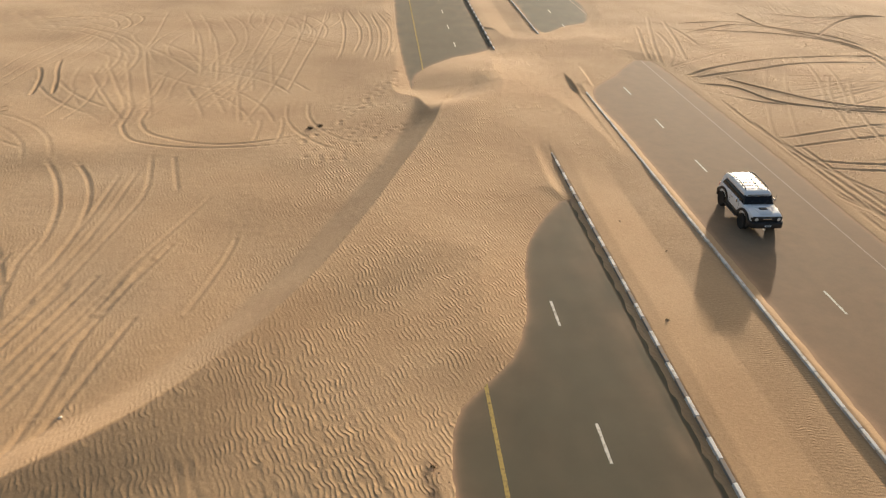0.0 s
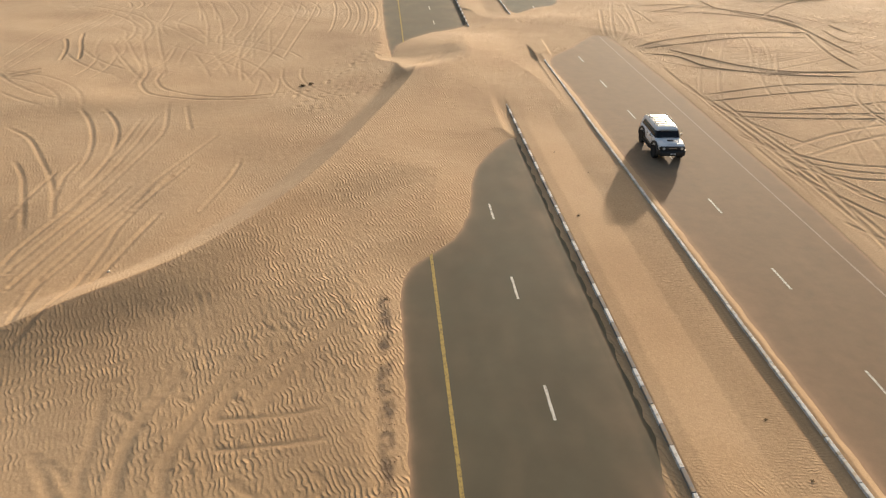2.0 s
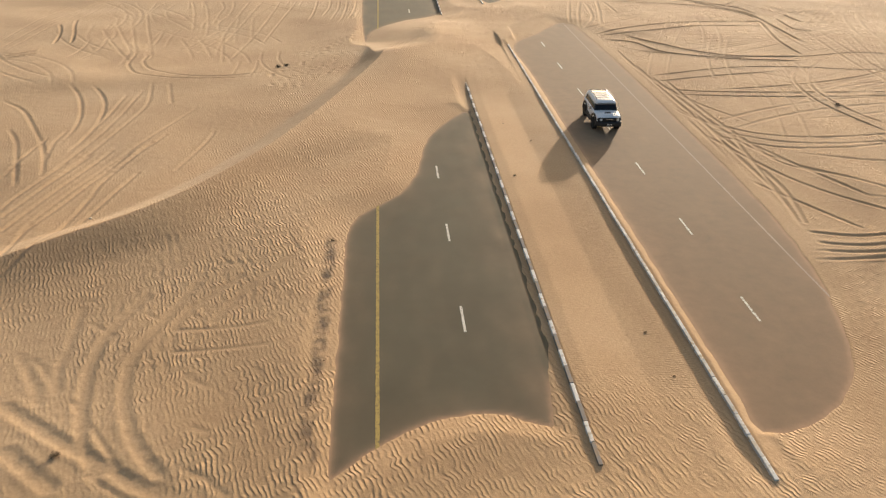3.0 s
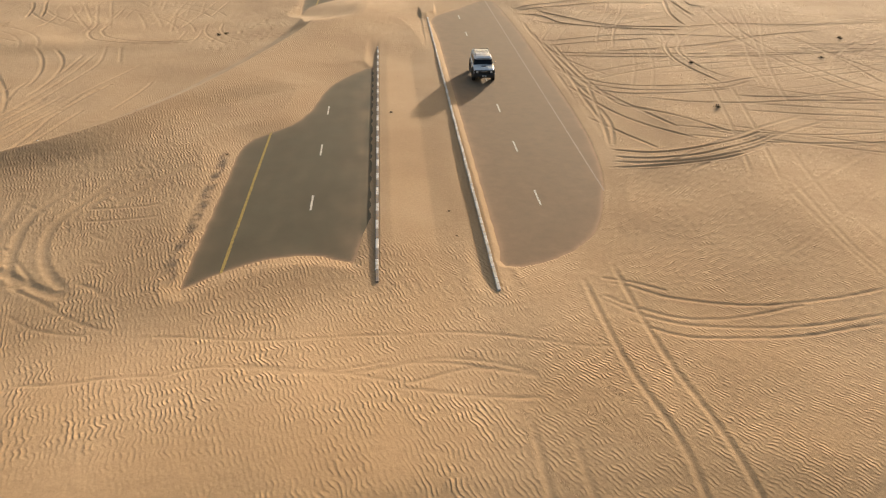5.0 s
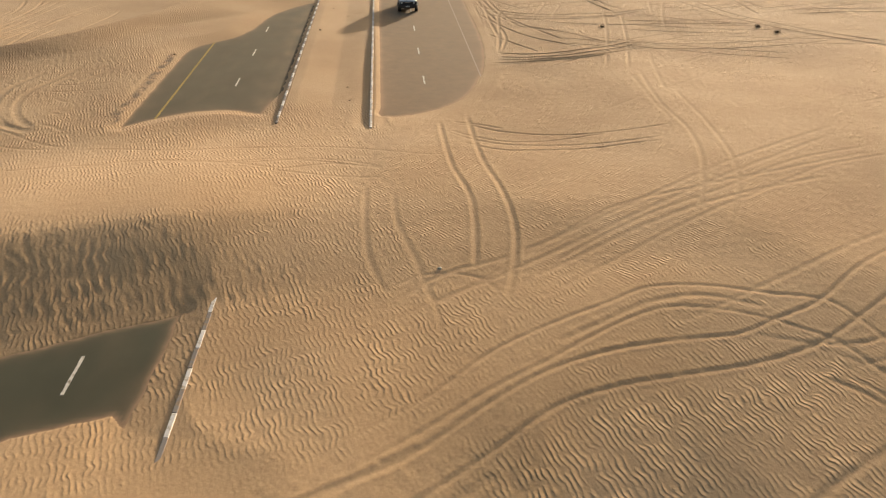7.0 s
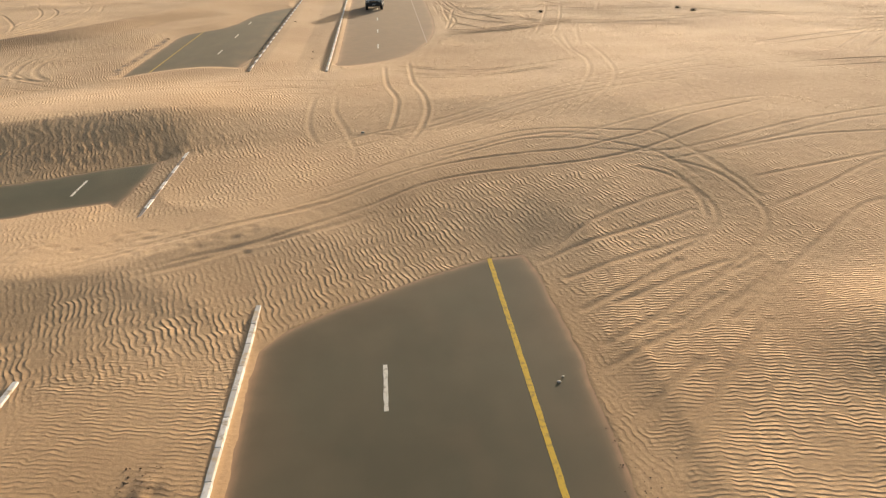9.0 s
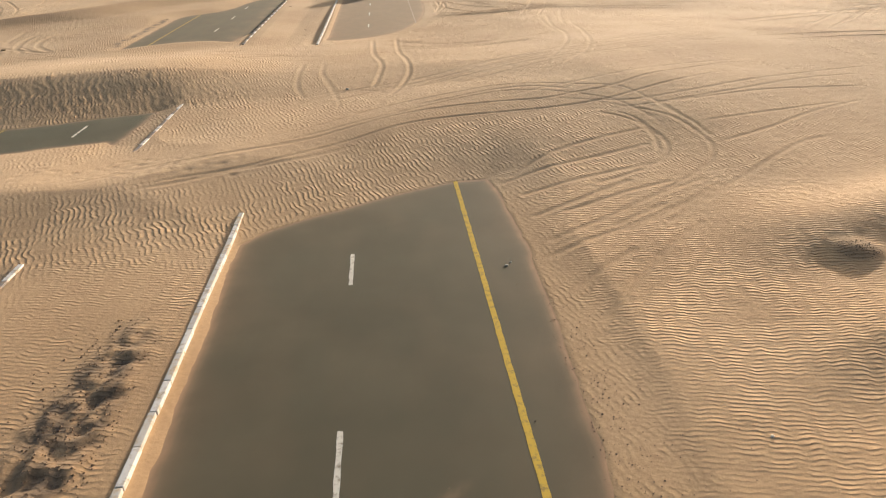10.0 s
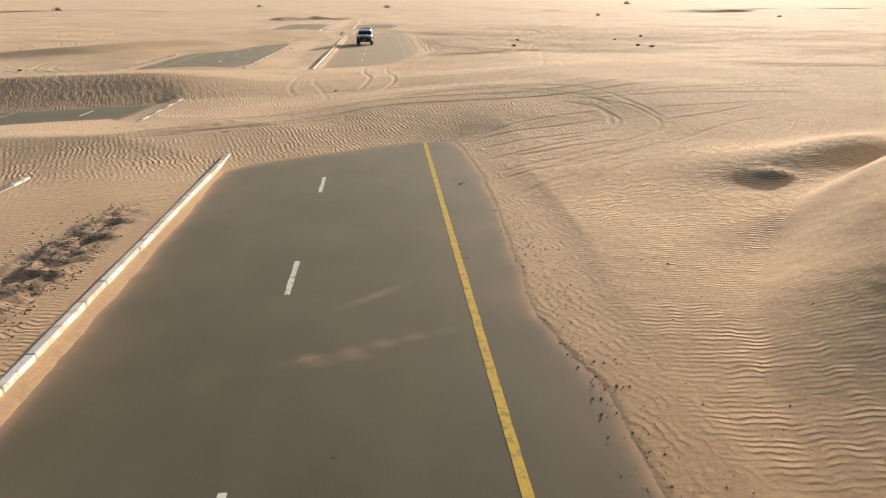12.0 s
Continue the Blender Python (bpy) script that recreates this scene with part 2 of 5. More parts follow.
rut((-31.2, 64.2), (-30.2, 62.1), (-29.3, 59.3), (-28.7, 56.4), depth=0.060, width=0.13)
rut((-30.2, 66.6), (-29.2, 63.1), (-28.1, 60.1), (-27.1, 56.6), depth=0.060, width=0.13)
rut((-31.7, 51.5), (-30.6, 52.3), (-29.3, 53.4), depth=0.041, width=0.13)
rut((-31.4, 50.9), (-29.9, 51.6), (-28.9, 52.4), depth=0.041, width=0.13)
rut((-23.8, 86.6), (-20.5, 77.9), (-18.2, 69.8), (-16.5, 61.3), depth=0.021, width=0.13)
rut((-22.0, 86.6), (-18.1, 75.1), (-15.9, 66.2), (-14.7, 59.3), depth=0.021, width=0.13)
rut((-19.0, 84.0), (-15.6, 73.6), (-15.3, 69.7), (-15.0, 64.1), depth=0.021, width=0.13)
rut((-19.9, 86.7), (-16.2, 81.0), (-14.4, 73.6), (-14.0, 67.4), depth=0.021, width=0.13)
rut((-23.8, 70.8), (-20.1, 66.3), (-16.9, 61.8), depth=0.021, width=0.13)
rut((-22.8, 72.6), (-19.4, 68.6), (-16.6, 63.1), depth=0.021, width=0.13)
rut((-20.8, 62.3), (-17.4, 59.3), (-15.3, 57.8), depth=0.021, width=0.13)
rut((-23.6, 70.0), (-21.7, 63.4), (-19.3, 55.8), (-17.8, 50.6), depth=0.021, width=0.13)
rut((-24.4, 66.5), (-22.6, 61.3), (-20.8, 55.7), (-19.4, 52.2), depth=0.021, width=0.13)
rut((-25.7, 65.3), (-23.1, 59.4), (-20.0, 52.2), depth=0.021, width=0.13)
rut((-26.0, 62.1), (-22.7, 55.5), (-19.6, 49.9), depth=0.021, width=0.13)
rut((-19.5, 61.3), (-19.1, 55.8), (-20.5, 52.2), depth=0.021, width=0.13)
rut((-21.3, 55.6), (-19.9, 53.0), (-19.5, 50.7), (-19.4, 49.1), (-18.4, 46.8), (-17.1, 45.5), (-14.1, 44.5), (-10.8, 44.4), (-7.4, 44.9), depth=0.034, width=0.13)
rut((-18.7, 54.0), (-18.4, 51.4), (-18.3, 49.8), (-17.6, 48.2), (-16.4, 46.8), (-13.9, 45.4), (-11.3, 45.0), (-8.8, 45.5), (-6.7, 46.4), depth=0.034, width=0.13)
rut((-9.5, 86.6), (-9.1, 77.8), (-9.4, 65.0), (-10.1, 55.6), (-10.8, 48.9), depth=0.020, width=0.13)
rut((-7.0, 86.6), (-7.2, 74.5), (-7.9, 65.0), (-8.5, 56.3), depth=0.020, width=0.13)
rut((-11.3, 86.9), (-11.4, 74.9), (-11.9, 63.0), (-12.5, 54.8), depth=0.020, width=0.13)
rut((-13.0, 85.9), (-12.9, 72.1), (-13.0, 61.2), (-12.3, 52.2), depth=0.020, width=0.13)
rut((-13.3, 61.2), (-12.0, 53.9), (-11.2, 49.7), depth=0.020, width=0.13)
rut((-25.6, 87.1), (-24.0, 75.2), (-23.6, 70.0), depth=0.020, width=0.13)
rut((-5.5, 85.5), (-4.6, 77.1), (-4.5, 69.0), (-4.8, 65.7), depth=0.028, width=0.13)
rut((-4.6, 86.2), (-3.1, 78.3), (-2.8, 72.5), (-3.3, 67.5), depth=0.028, width=0.13)
rut((-3.3, 85.7), (-2.1, 79.7), (-1.7, 72.2), (-2.2, 66.0), depth=0.028, width=0.13)
rut((-1.8, 84.4), (-0.8, 75.9), (-0.9, 68.0), (-1.3, 64.7), depth=0.028, width=0.13)
rut((-1.1, 85.1), (0.2, 77.3), (0.2, 70.3), (-0.3, 66.0), depth=0.028, width=0.13)
rut((-0.3, 84.9), (1.0, 80.6), (1.0, 73.2), (0.5, 67.7), depth=0.028, width=0.13)
rut((-22.1, 42.8), (-20.7, 40.6), (-19.4, 37.7), (-18.6, 35.0), (-18.2, 32.5), (-18.2, 31.4), depth=0.034, width=0.13)
rut((-20.4, 42.8), (-18.9, 40.6), (-17.8, 38.1), (-17.2, 35.4), (-16.9, 32.5), (-17.1, 29.2), depth=0.034, width=0.13)
rut((-25.9, 39.2), (-23.3, 36.9), (-21.1, 33.4), (-19.3, 30.3), (-18.1, 27.6), (-17.3, 25.2), depth=0.034, width=0.13)
rut((-22.9, 33.5), (-21.4, 31.2), (-19.8, 27.7), (-18.4, 24.2), depth=0.034, width=0.13)
rut((-15.9, 41.5), (-15.9, 39.5), (-16.0, 34.0), (-16.2, 31.3), (-16.8, 26.9), (-17.7, 22.1), depth=0.026, width=0.13)
rut((-16.9, 41.0), (-16.8, 35.8), (-16.9, 32.5), depth=0.026, width=0.13)
rut((-15.8, 43.7), (-14.7, 38.4), (-14.9, 34.8), (-15.3, 31.6), (-15.9, 27.5), (-16.7, 23.0), (-17.1, 19.8), depth=0.026, width=0.13)
rut((-10.7, 37.3), (-12.8, 30.6), (-14.1, 25.6), (-15.3, 20.5), (-15.7, 16.6), depth=0.026, width=0.13)
rut((-8.4, 32.8), (-8.7, 29.9), (-9.5, 25.9), depth=0.026, width=0.13)
rut((-18.5, 33.3), (-18.7, 31.0), (-18.1, 27.9), depth=0.026, width=0.13)
rut((-19.4, 31.8), (-19.6, 28.0), (-19.6, 25.3), depth=0.026, width=0.13)
rut((-14.3, 43.3), (-13.5, 40.4), (-12.9, 38.4), depth=0.026, width=0.13)
rut((-12.0, 31.4), (-13.3, 25.0), (-13.4, 21.6), (-13.8, 16.1), (-14.3, 13.5), depth=0.040, width=0.13)
rut((-12.9, 29.9), (-14.5, 21.9), (-15.4, 18.0), (-14.8, 14.8), depth=0.040, width=0.13)
rut((-14.3, 29.4), (-15.9, 22.0), (-16.6, 18.3), depth=0.040, width=0.13)
rut((-15.4, 28.8), (-16.9, 22.0), (-17.3, 19.8), depth=0.040, width=0.13)
rut((-11.6, 26.0), (-12.4, 21.8), (-12.9, 18.7), depth=0.040, width=0.13)
rut((-16.5, 27.5), (-17.7, 22.1), (-17.7, 20.7), depth=0.040, width=0.13)
rut((-11.5, 32.2), (-12.7, 27.9), (-14.0, 24.4), depth=0.040, width=0.13)
# by the west edge
rut((-6.9, 13.0), (-7.6, 11.2), (-8.2, 9.2), (-8.2, 7.2), (-7.8, 5.3), (-7.2, 3.4), (-6.5, 2.4), (-5.8, 1.4), depth=0.016, width=0.24)
rut((-5.0, 13.8), (-6.0, 10.5), (-6.6, 8.7), (-6.7, 7.1), (-6.3, 5.2), (-5.3, 3.2), (-4.1, 1.7), (-3.6, 0.9), depth=0.016, width=0.24)
rut((-10.8, 5.5), (-8.7, 4.0), (-6.6, 2.6), (-4.8, 1.4), (-4.0, 1.0), depth=0.021, width=0.26)
rut((-9.9, 3.5), (-8.8, 2.5), (-7.5, 1.5), depth=0.021, width=0.26)
rut((-9.9, 11.5), (-9.5, 8.5), (-9.4, 7.2), (-9.0, 6.0), depth=0.012, width=0.20)
rut((-11.5, 8.6), (-10.2, 6.7), (-9.4, 5.4), depth=0.012, width=0.20)
rut((-3.1, 13.7), (-5.0, 11.1), (-5.6, 9.7), depth=0.012, width=0.20)
rut((-1.1, 15.1), (-3.1, 12.0), (-4.0, 10.0), depth=0.012, width=0.20)
rut((-1.1, 9.9), (-2.7, 9.5), (-5.5, 9.4), depth=0.012, width=0.12)
rut((-0.9, 8.3), (-2.5, 8.1), (-5.2, 8.0), depth=0.012, width=0.12)
rut((-7.7, 11.1), (-6.3, 10.2), depth=0.012, width=0.12)
rut((-9.6, 10.4), (-7.9, 9.2), depth=0.012, width=0.12)
rut((-11.5, 8.0), (-10.6, 7.9), (-9.2, 6.3), depth=0.012, width=0.12)
rut((-4.9, 7.0), (-3.4, 5.8), depth=0.012, width=0.12)
rut((-4.1, 4.0), (-2.9, 3.5), depth=0.012, width=0.12)
rut((-3.9, 2.1), (-2.6, 1.5), (-1.8, 0.7), depth=0.012, width=0.12)
# east plain, near
rut((25.7, 16.4), (28.7, 15.4), (31.9, 15.7), (35.2, 16.9), (38.0, 18.5), depth=0.041, width=0.14)
rut((25.4, 15.3), (28.3, 14.4), (31.9, 14.7), (35.2, 16.0), (38.0, 17.6), depth=0.041, width=0.14)
rut((25.1, 14.4), (28.1, 13.7), (31.5, 13.9), (34.6, 14.8), (37.5, 16.5), depth=0.041, width=0.14)
rut((24.9, 13.4), (27.9, 13.1), (31.0, 13.5), (33.9, 14.1), (37.5, 16.2), depth=0.041, width=0.14)
rut((38.3, 18.1), (41.1, 16.4), (45.1, 15.0), depth=0.008, width=0.14)
rut((38.1, 16.9), (41.5, 15.1), (44.2, 13.7), depth=0.008, width=0.14)
rut((26.6, 33.3), (30.3, 30.0), (34.3, 28.9), (39.4, 29.2), (42.4, 30.3), (47.4, 32.0), depth=0.034, width=0.14)
rut((26.8, 31.7), (30.4, 28.8), (34.4, 27.7), (39.4, 28.1), (42.6, 29.8), depth=0.034, width=0.14)
rut((26.9, 30.1), (30.5, 27.5), (35.0, 26.9), (39.7, 27.7), depth=0.034, width=0.14)
rut((41.2, 28.8), (43.1, 27.6), (46.2, 26.1), (51.3, 24.4), depth=0.034, width=0.14)
rut((31.1, 26.4), (35.1, 24.8), (39.6, 24.4), (44.5, 24.7), (51.3, 24.4), depth=0.034, width=0.14)
rut((39.0, 26.2), (43.9, 25.5), (48.3, 26.3), (52.9, 26.7), depth=0.034, width=0.14)
rut((25.6, 39.6), (31.1, 38.2), (39.1, 37.5), (47.7, 37.8), (61.5, 39.6), depth=0.045, width=0.14)
rut((26.1, 40.7), (31.3, 39.2), (38.4, 38.7), (45.2, 38.5), (54.2, 39.0), depth=0.045, width=0.14)
rut((26.7, 43.9), (31.1, 44.9), (36.2, 46.0), (42.3, 45.9), (48.2, 45.0), (55.0, 46.0), depth=0.045, width=0.14)
rut((27.0, 42.4), (31.8, 43.3), (38.8, 44.6), depth=0.045, width=0.14)
rut((31.5, 39.7), (39.2, 40.8), (45.9, 42.8), (52.2, 45.6), (58.7, 47.0), depth=0.045, width=0.14)
rut((26.3, 55.2), (30.1, 51.4), (36.0, 49.4), (43.7, 49.3), (50.8, 50.7), (56.9, 49.7), (69.1, 51.0), depth=0.045, width=0.14)
rut((42.5, 46.3), (40.3, 43.6), (39.1, 40.8), (38.5, 36.7), (39.0, 33.1), (39.8, 29.6), depth=0.045, width=0.14)
rut((46.0, 48.7), (43.0, 45.2), (40.8, 41.8), (39.8, 38.6), (39.9, 33.9), (41.1, 30.7), depth=0.045, width=0.14)
rut((53.1, 46.0), (54.4, 41.5), (54.7, 35.1), (54.2, 28.6), depth=0.045, width=0.14)
rut((54.4, 44.9), (55.0, 38.4), (56.3, 31.8), depth=0.045, width=0.14)
rut((60.9, 50.8), (64.2, 49.5), (65.7, 45.8), depth=0.045, width=0.14)
rut((53.0, 56.9), (49.9, 47.4), (45.4, 35.5), (43.4, 28.7), depth=0.028, width=0.14)
rut((54.7, 58.4), (50.6, 46.2), (47.0, 36.5), depth=0.028, width=0.14)
rut((47.7, 62.7), (46.7, 57.1), (46.4, 51.3), depth=0.028, width=0.14)
rut((55.4, 53.9), (49.6, 41.6), (45.0, 30.3), (42.7, 23.3), depth=0.028, width=0.14)
rut((42.1, 22.1), (42.3, 19.2), (43.7, 17.4), depth=0.008, width=0.14)
rut((42.7, 23.3), (43.4, 20.3), (44.9, 17.8), depth=0.008, width=0.14)
rut((38.4, 15.2), (37.1, 10.1), (36.1, 5.6), depth=0.008, width=0.14)
rut((43.1, 32.8), (48.6, 34.1), (55.2, 35.9), (59.5, 36.5), depth=0.028, width=0.14)
rut((42.8, 31.1), (48.5, 31.9), (55.1, 34.0), (58.1, 34.4), depth=0.028, width=0.14)
rut((46.4, 30.0), (52.8, 32.0), (57.2, 33.2), depth=0.028, width=0.14)
rut((46.1, 16.6), (39.6, 11.8), (33.8, 7.9), depth=0.008, width=0.14)
rut((41.1, 9.2), (33.8, 3.8), (30.4, 1.5), depth=0.008, width=0.14)
rut((34.9, 9.4), (34.3, 3.1), (34.1, -0.8), depth=0.008, width=0.14)
rut((27.0, 48.5), (27.0, 39.7), (27.3, 31.6), (27.9, 25.7), depth=0.030, width=0.14)
rut((27.2, 44.9), (27.7, 35.8), (28.4, 28.5), (30.1, 24.8), (33.0, 21.7), (35.8, 18.3), (37.4, 17.2), depth=0.030, width=0.14)
rut((28.1, 43.7), (28.3, 34.9), (28.9, 28.4), (29.5, 24.9), (32.4, 22.4), depth=0.030, width=0.14)
rut((26.4, 33.3), (26.3, 27.9), (26.0, 23.9), depth=0.030, width=0.14)
rut((27.5, 35.0), (27.1, 27.2), (27.0, 20.9), (26.3, 16.7), depth=0.030, width=0.14)
rut((28.3, 30.0), (27.4, 23.2), (26.7, 18.7), depth=0.030, width=0.14)
rut((27.7, 24.4), (27.6, 20.8), (26.7, 17.1), depth=0.030, width=0.14)
rut((26.4, 36.0), (29.4, 26.9), (32.2, 19.6), depth=0.030, width=0.14)
rut((26.4, 30.2), (28.9, 22.4), (32.6, 17.4), depth=0.030, width=0.14)
rut((25.7, 23.4), (27.9, 19.1), (29.4, 16.3), depth=0.030, width=0.14)
rut((25.8, 36.9), (27.1, 33.3), (29.5, 30.6), depth=0.030, width=0.14)
rut((26.8, 52.4), (26.9, 45.0), (28.2, 37.6), (30.9, 32.0), depth=0.030, width=0.14)
# east plain, far
rut((31.8, 73.2), (39.9, 77.8), (44.3, 74.7), (47.7, 69.5), (48.2, 65.7), (47.7, 60.8), (47.6, 54.5), depth=0.070, width=0.18)
rut((32.9, 78.2), (40.5, 79.2), (44.1, 75.9), (47.9, 72.3), (49.0, 68.1), depth=0.070, width=0.18)
rut((32.0, 74.9), (37.8, 74.6), (43.4, 73.0), (47.1, 69.5), (47.9, 63.1), (47.2, 54.0), depth=0.070, width=0.18)
rut((47.5, 64.4), (45.1, 55.6), (44.7, 50.3), depth=0.070, width=0.18)
rut((26.5, 56.7), (29.3, 55.4), (30.9, 51.7), (34.1, 49.7), (38.0, 48.5), (43.2, 47.9), depth=0.070, width=0.18)
rut((29.3, 58.2), (31.3, 55.1), (34.1, 51.7), (38.2, 49.6), (44.2, 49.5), depth=0.070, width=0.18)
rut((26.0, 58.6), (31.8, 61.7), (38.9, 63.8), (45.6, 64.4), (49.6, 63.7), depth=0.070, width=0.18)
rut((26.5, 58.2), (32.8, 59.8), (39.8, 62.0), (46.6, 61.9), depth=0.070, width=0.18)
rut((46.6, 72.4), (54.2, 79.8), (60.3, 81.0), depth=0.070, width=0.18)
rut((46.2, 83.6), (51.1, 81.1), (59.1, 81.6), depth=0.070, width=0.18)
rut((42.8, 84.5), (43.1, 76.9), (45.3, 75.3), depth=0.070, width=0.18)
rut((52.2, 68.0), (52.3, 64.1), (53.6, 63.5), depth=0.070, width=0.18)
rut((50.1, 65.5), (49.5, 60.7), (50.9, 59.5), depth=0.070, width=0.18)
rut((27.8, 76.6), (25.4, 66.8), (24.7, 62.5), depth=0.028, width=0.18)
rut((30.7, 81.4), (27.4, 70.2), (25.6, 62.8), depth=0.028, width=0.18)
rut((32.0, 79.8), (29.7, 69.2), (28.2, 63.3), depth=0.028, width=0.18)
rut((25.1, 61.0), (28.9, 63.3), (34.0, 66.9), depth=0.028, width=0.18)
rut((29.3, 74.8), (28.2, 66.8), (25.9, 61.7), depth=0.028, width=0.18)
rut((29.8, 79.8), (31.6, 76.7), (31.7, 69.2), depth=0.028, width=0.18)
# middle
rut((20.3, 1.0), (20.4, -5.7), (20.9, -9.7), (20.8, -12.8), (20.4, -16.0), depth=0.026, width=0.14, worn=0.3)
rut((22.1, 2.2), (22.1, -5.1), (22.5, -9.4), (22.5, -13.0), (22.0, -15.9), (21.4, -18.1), depth=0.026, width=0.14, worn=0.3)
rut((21.0, 0.4), (22.2, 0.1), (23.5, -0.9), (25.4, -1.6), (27.5, -2.1), (29.5, -2.2), (31.6, -2.1), (33.6, -1.8), depth=0.024, width=0.10)
rut((20.6, -0.3), (21.5, -1.3), (22.8, -2.2), (24.1, -2.8), (26.1, -2.9), (28.3, -2.6), (29.4, -2.4), depth=0.024, width=0.10)
rut((20.6, -0.8), (21.6, -1.9), (23.5, -3.1), (25.7, -3.6), (28.1, -3.9), (30.1, -3.9), (32.3, -3.7), depth=0.024, width=0.10)
rut((21.0, -2.2), (22.2, -3.3), (23.6, -4.1), (25.8, -4.4), (28.2, -4.6), (30.2, -4.4), (31.9, -4.3), depth=0.024, width=0.10)
rut((20.8, 0.9), (22.6, 0.3), (23.9, -0.5), depth=0.024, width=0.10)
rut((11.1, -3.4), (12.9, -3.1), (15.1, -3.3), (16.7, -3.7), (19.1, -4.4), (20.1, -4.5), depth=0.016, width=0.09)
rut((9.9, -5.5), (11.2, -5.4), (12.6, -4.9), (14.4, -5.0), (15.7, -5.4), (16.7, -5.9), depth=0.016, width=0.09)
rut((11.0, -6.6), (12.9, -6.9), (15.4, -7.2), (16.6, -7.3), depth=0.016, width=0.09)
rut((11.2, -6.6), (12.5, -6.1), (14.1, -5.5), (15.6, -5.7), (16.7, -6.0), depth=0.016, width=0.09)
rut((11.0, -5.2), (13.5, -5.2), (15.2, -5.6), (16.7, -6.1), depth=0.016, width=0.09)
rut((0.8, -5.9), (1.9, -5.6), (3.2, -5.0), (4.7, -5.0), (6.5, -5.4), (8.3, -5.8), (9.9, -5.7), (11.2, -5.5), depth=0.016, width=0.09)
rut((4.7, -4.8), (6.9, -5.3), (9.1, -5.8), (11.2, -6.3), depth=0.016, width=0.09)
rut((8.0, -5.7), (9.5, -5.5), (11.0, -5.0), depth=0.016, width=0.09)
rut((-3.7, -5.1), (-1.5, -5.4), (0.5, -5.2), (2.3, -5.3), depth=0.016, width=0.09)
rut((0.3, -2.5), (2.7, -2.7), (5.5, -3.2), (8.0, -3.3), (11.3, -3.2), depth=0.016, width=0.09)
rut((-7.0, 2.2), (-5.0, 0.9), (-2.5, -1.0), (-0.8, -1.9), depth=0.016, width=0.09)
rut((-6.0, -0.0), (-4.1, -1.4), (-1.9, -2.1), depth=0.016, width=0.09)
rut((-8.6, 5.8), (-6.7, 3.6), (-5.1, 1.6), depth=0.016, width=0.09)
rut((16.0, -8.4), (16.0, -12.0), (16.2, -14.9), (16.8, -17.1), depth=0.012, width=0.14, worn=0.3)
rut((17.3, -8.9), (17.4, -12.0), (18.0, -14.7), (18.4, -17.0), (18.7, -18.8), depth=0.012, width=0.14, worn=0.3)
rut((35.9, 10.6), (34.6, 2.6), (34.3, -2.8), (33.3, -7.0), (31.7, -10.9), (30.1, -13.9), depth=0.012, width=0.14, worn=0.3)
rut((36.7, 5.7), (35.9, -1.3), (35.2, -5.8), (34.1, -9.5), (32.8, -12.1), (30.8, -15.2), depth=0.012, width=0.14, worn=0.3)
rut((14.9, -20.5), (16.7, -18.5), (19.0, -16.4), (22.1, -15.3), (25.8, -13.2), (30.6, -10.2), (36.3, -6.6), (43.4, -2.5), depth=0.013, width=0.15, worn=0.3)
rut((15.8, -19.9), (18.2, -18.4), (21.7, -16.5), (26.0, -14.0), (30.6, -11.2), (37.0, -7.3), (42.3, -4.0), depth=0.013, width=0.15, worn=0.3)
rut((21.8, -17.5), (24.8, -15.7), (28.4, -13.6), (33.0, -11.6), (38.5, -9.7), depth=0.013, width=0.15, worn=0.3)
rut((16.9, -19.5), (19.6, -17.7), (23.4, -14.7), (27.4, -11.9), (31.2, -10.7), (36.4, -9.0), (42.5, -6.7), depth=0.012, width=0.13, worn=0.3)
rut((22.0, -17.4), (25.1, -15.0), (28.5, -12.9), (32.5, -11.0), (38.0, -7.7), (43.4, -5.7), depth=0.012, width=0.13, worn=0.3)
rut((22.7, -18.4), (25.8, -16.4), (29.4, -14.1), (34.0, -11.5), (40.0, -8.1), (46.8, -6.2), depth=0.012, width=0.13, worn=0.3)
rut((26.6, -20.7), (29.2, -19.5), (33.1, -17.6), (37.5, -15.3), (41.7, -13.7), depth=0.012, width=0.13, worn=0.3)
rut((17.1, -17.2), (18.0, -16.3), (19.0, -16.2), (20.4, -16.7), (21.1, -17.8), depth=0.014, width=0.09)
rut((18.3, -16.7), (18.7, -18.5), (18.7, -19.9), depth=0.014, width=0.09)
rut((15.6, -24.8), (18.1, -23.2), (20.2, -21.4), (22.4, -20.2), (24.9, -19.1), (26.4, -18.4), (28.0, -18.4), (29.5, -18.8), (30.9, -19.3), (32.6, -19.7), (33.2, -20.8), (33.6, -22.0), (34.0, -23.2), (34.2, -24.9), depth=0.019, width=0.10, worn=0.75)
rut((15.7, -25.9), (18.1, -24.4), (20.0, -23.1), (22.2, -21.9), (24.5, -20.5), (26.5, -19.7), (28.0, -19.8), (29.6, -20.4), (30.8, -21.1), (31.8, -21.8), (32.4, -23.1), (32.8, -24.6), (32.9, -25.4), depth=0.019, width=0.10, worn=0.75)
rut((8.3, -29.6), (9.6, -28.9), (11.2, -28.2), (12.5, -27.5), (14.0, -27.0), (15.5, -26.3), (17.2, -25.6), (20.0, -23.6), (22.1, -22.4), (24.2, -21.7), (26.4, -21.4), (28.6, -21.3), (30.1, -20.7), (32.4, -19.7), (35.3, -17.6), (38.5, -15.8), (41.2, -14.4), depth=0.022, width=0.10, worn=0.75)
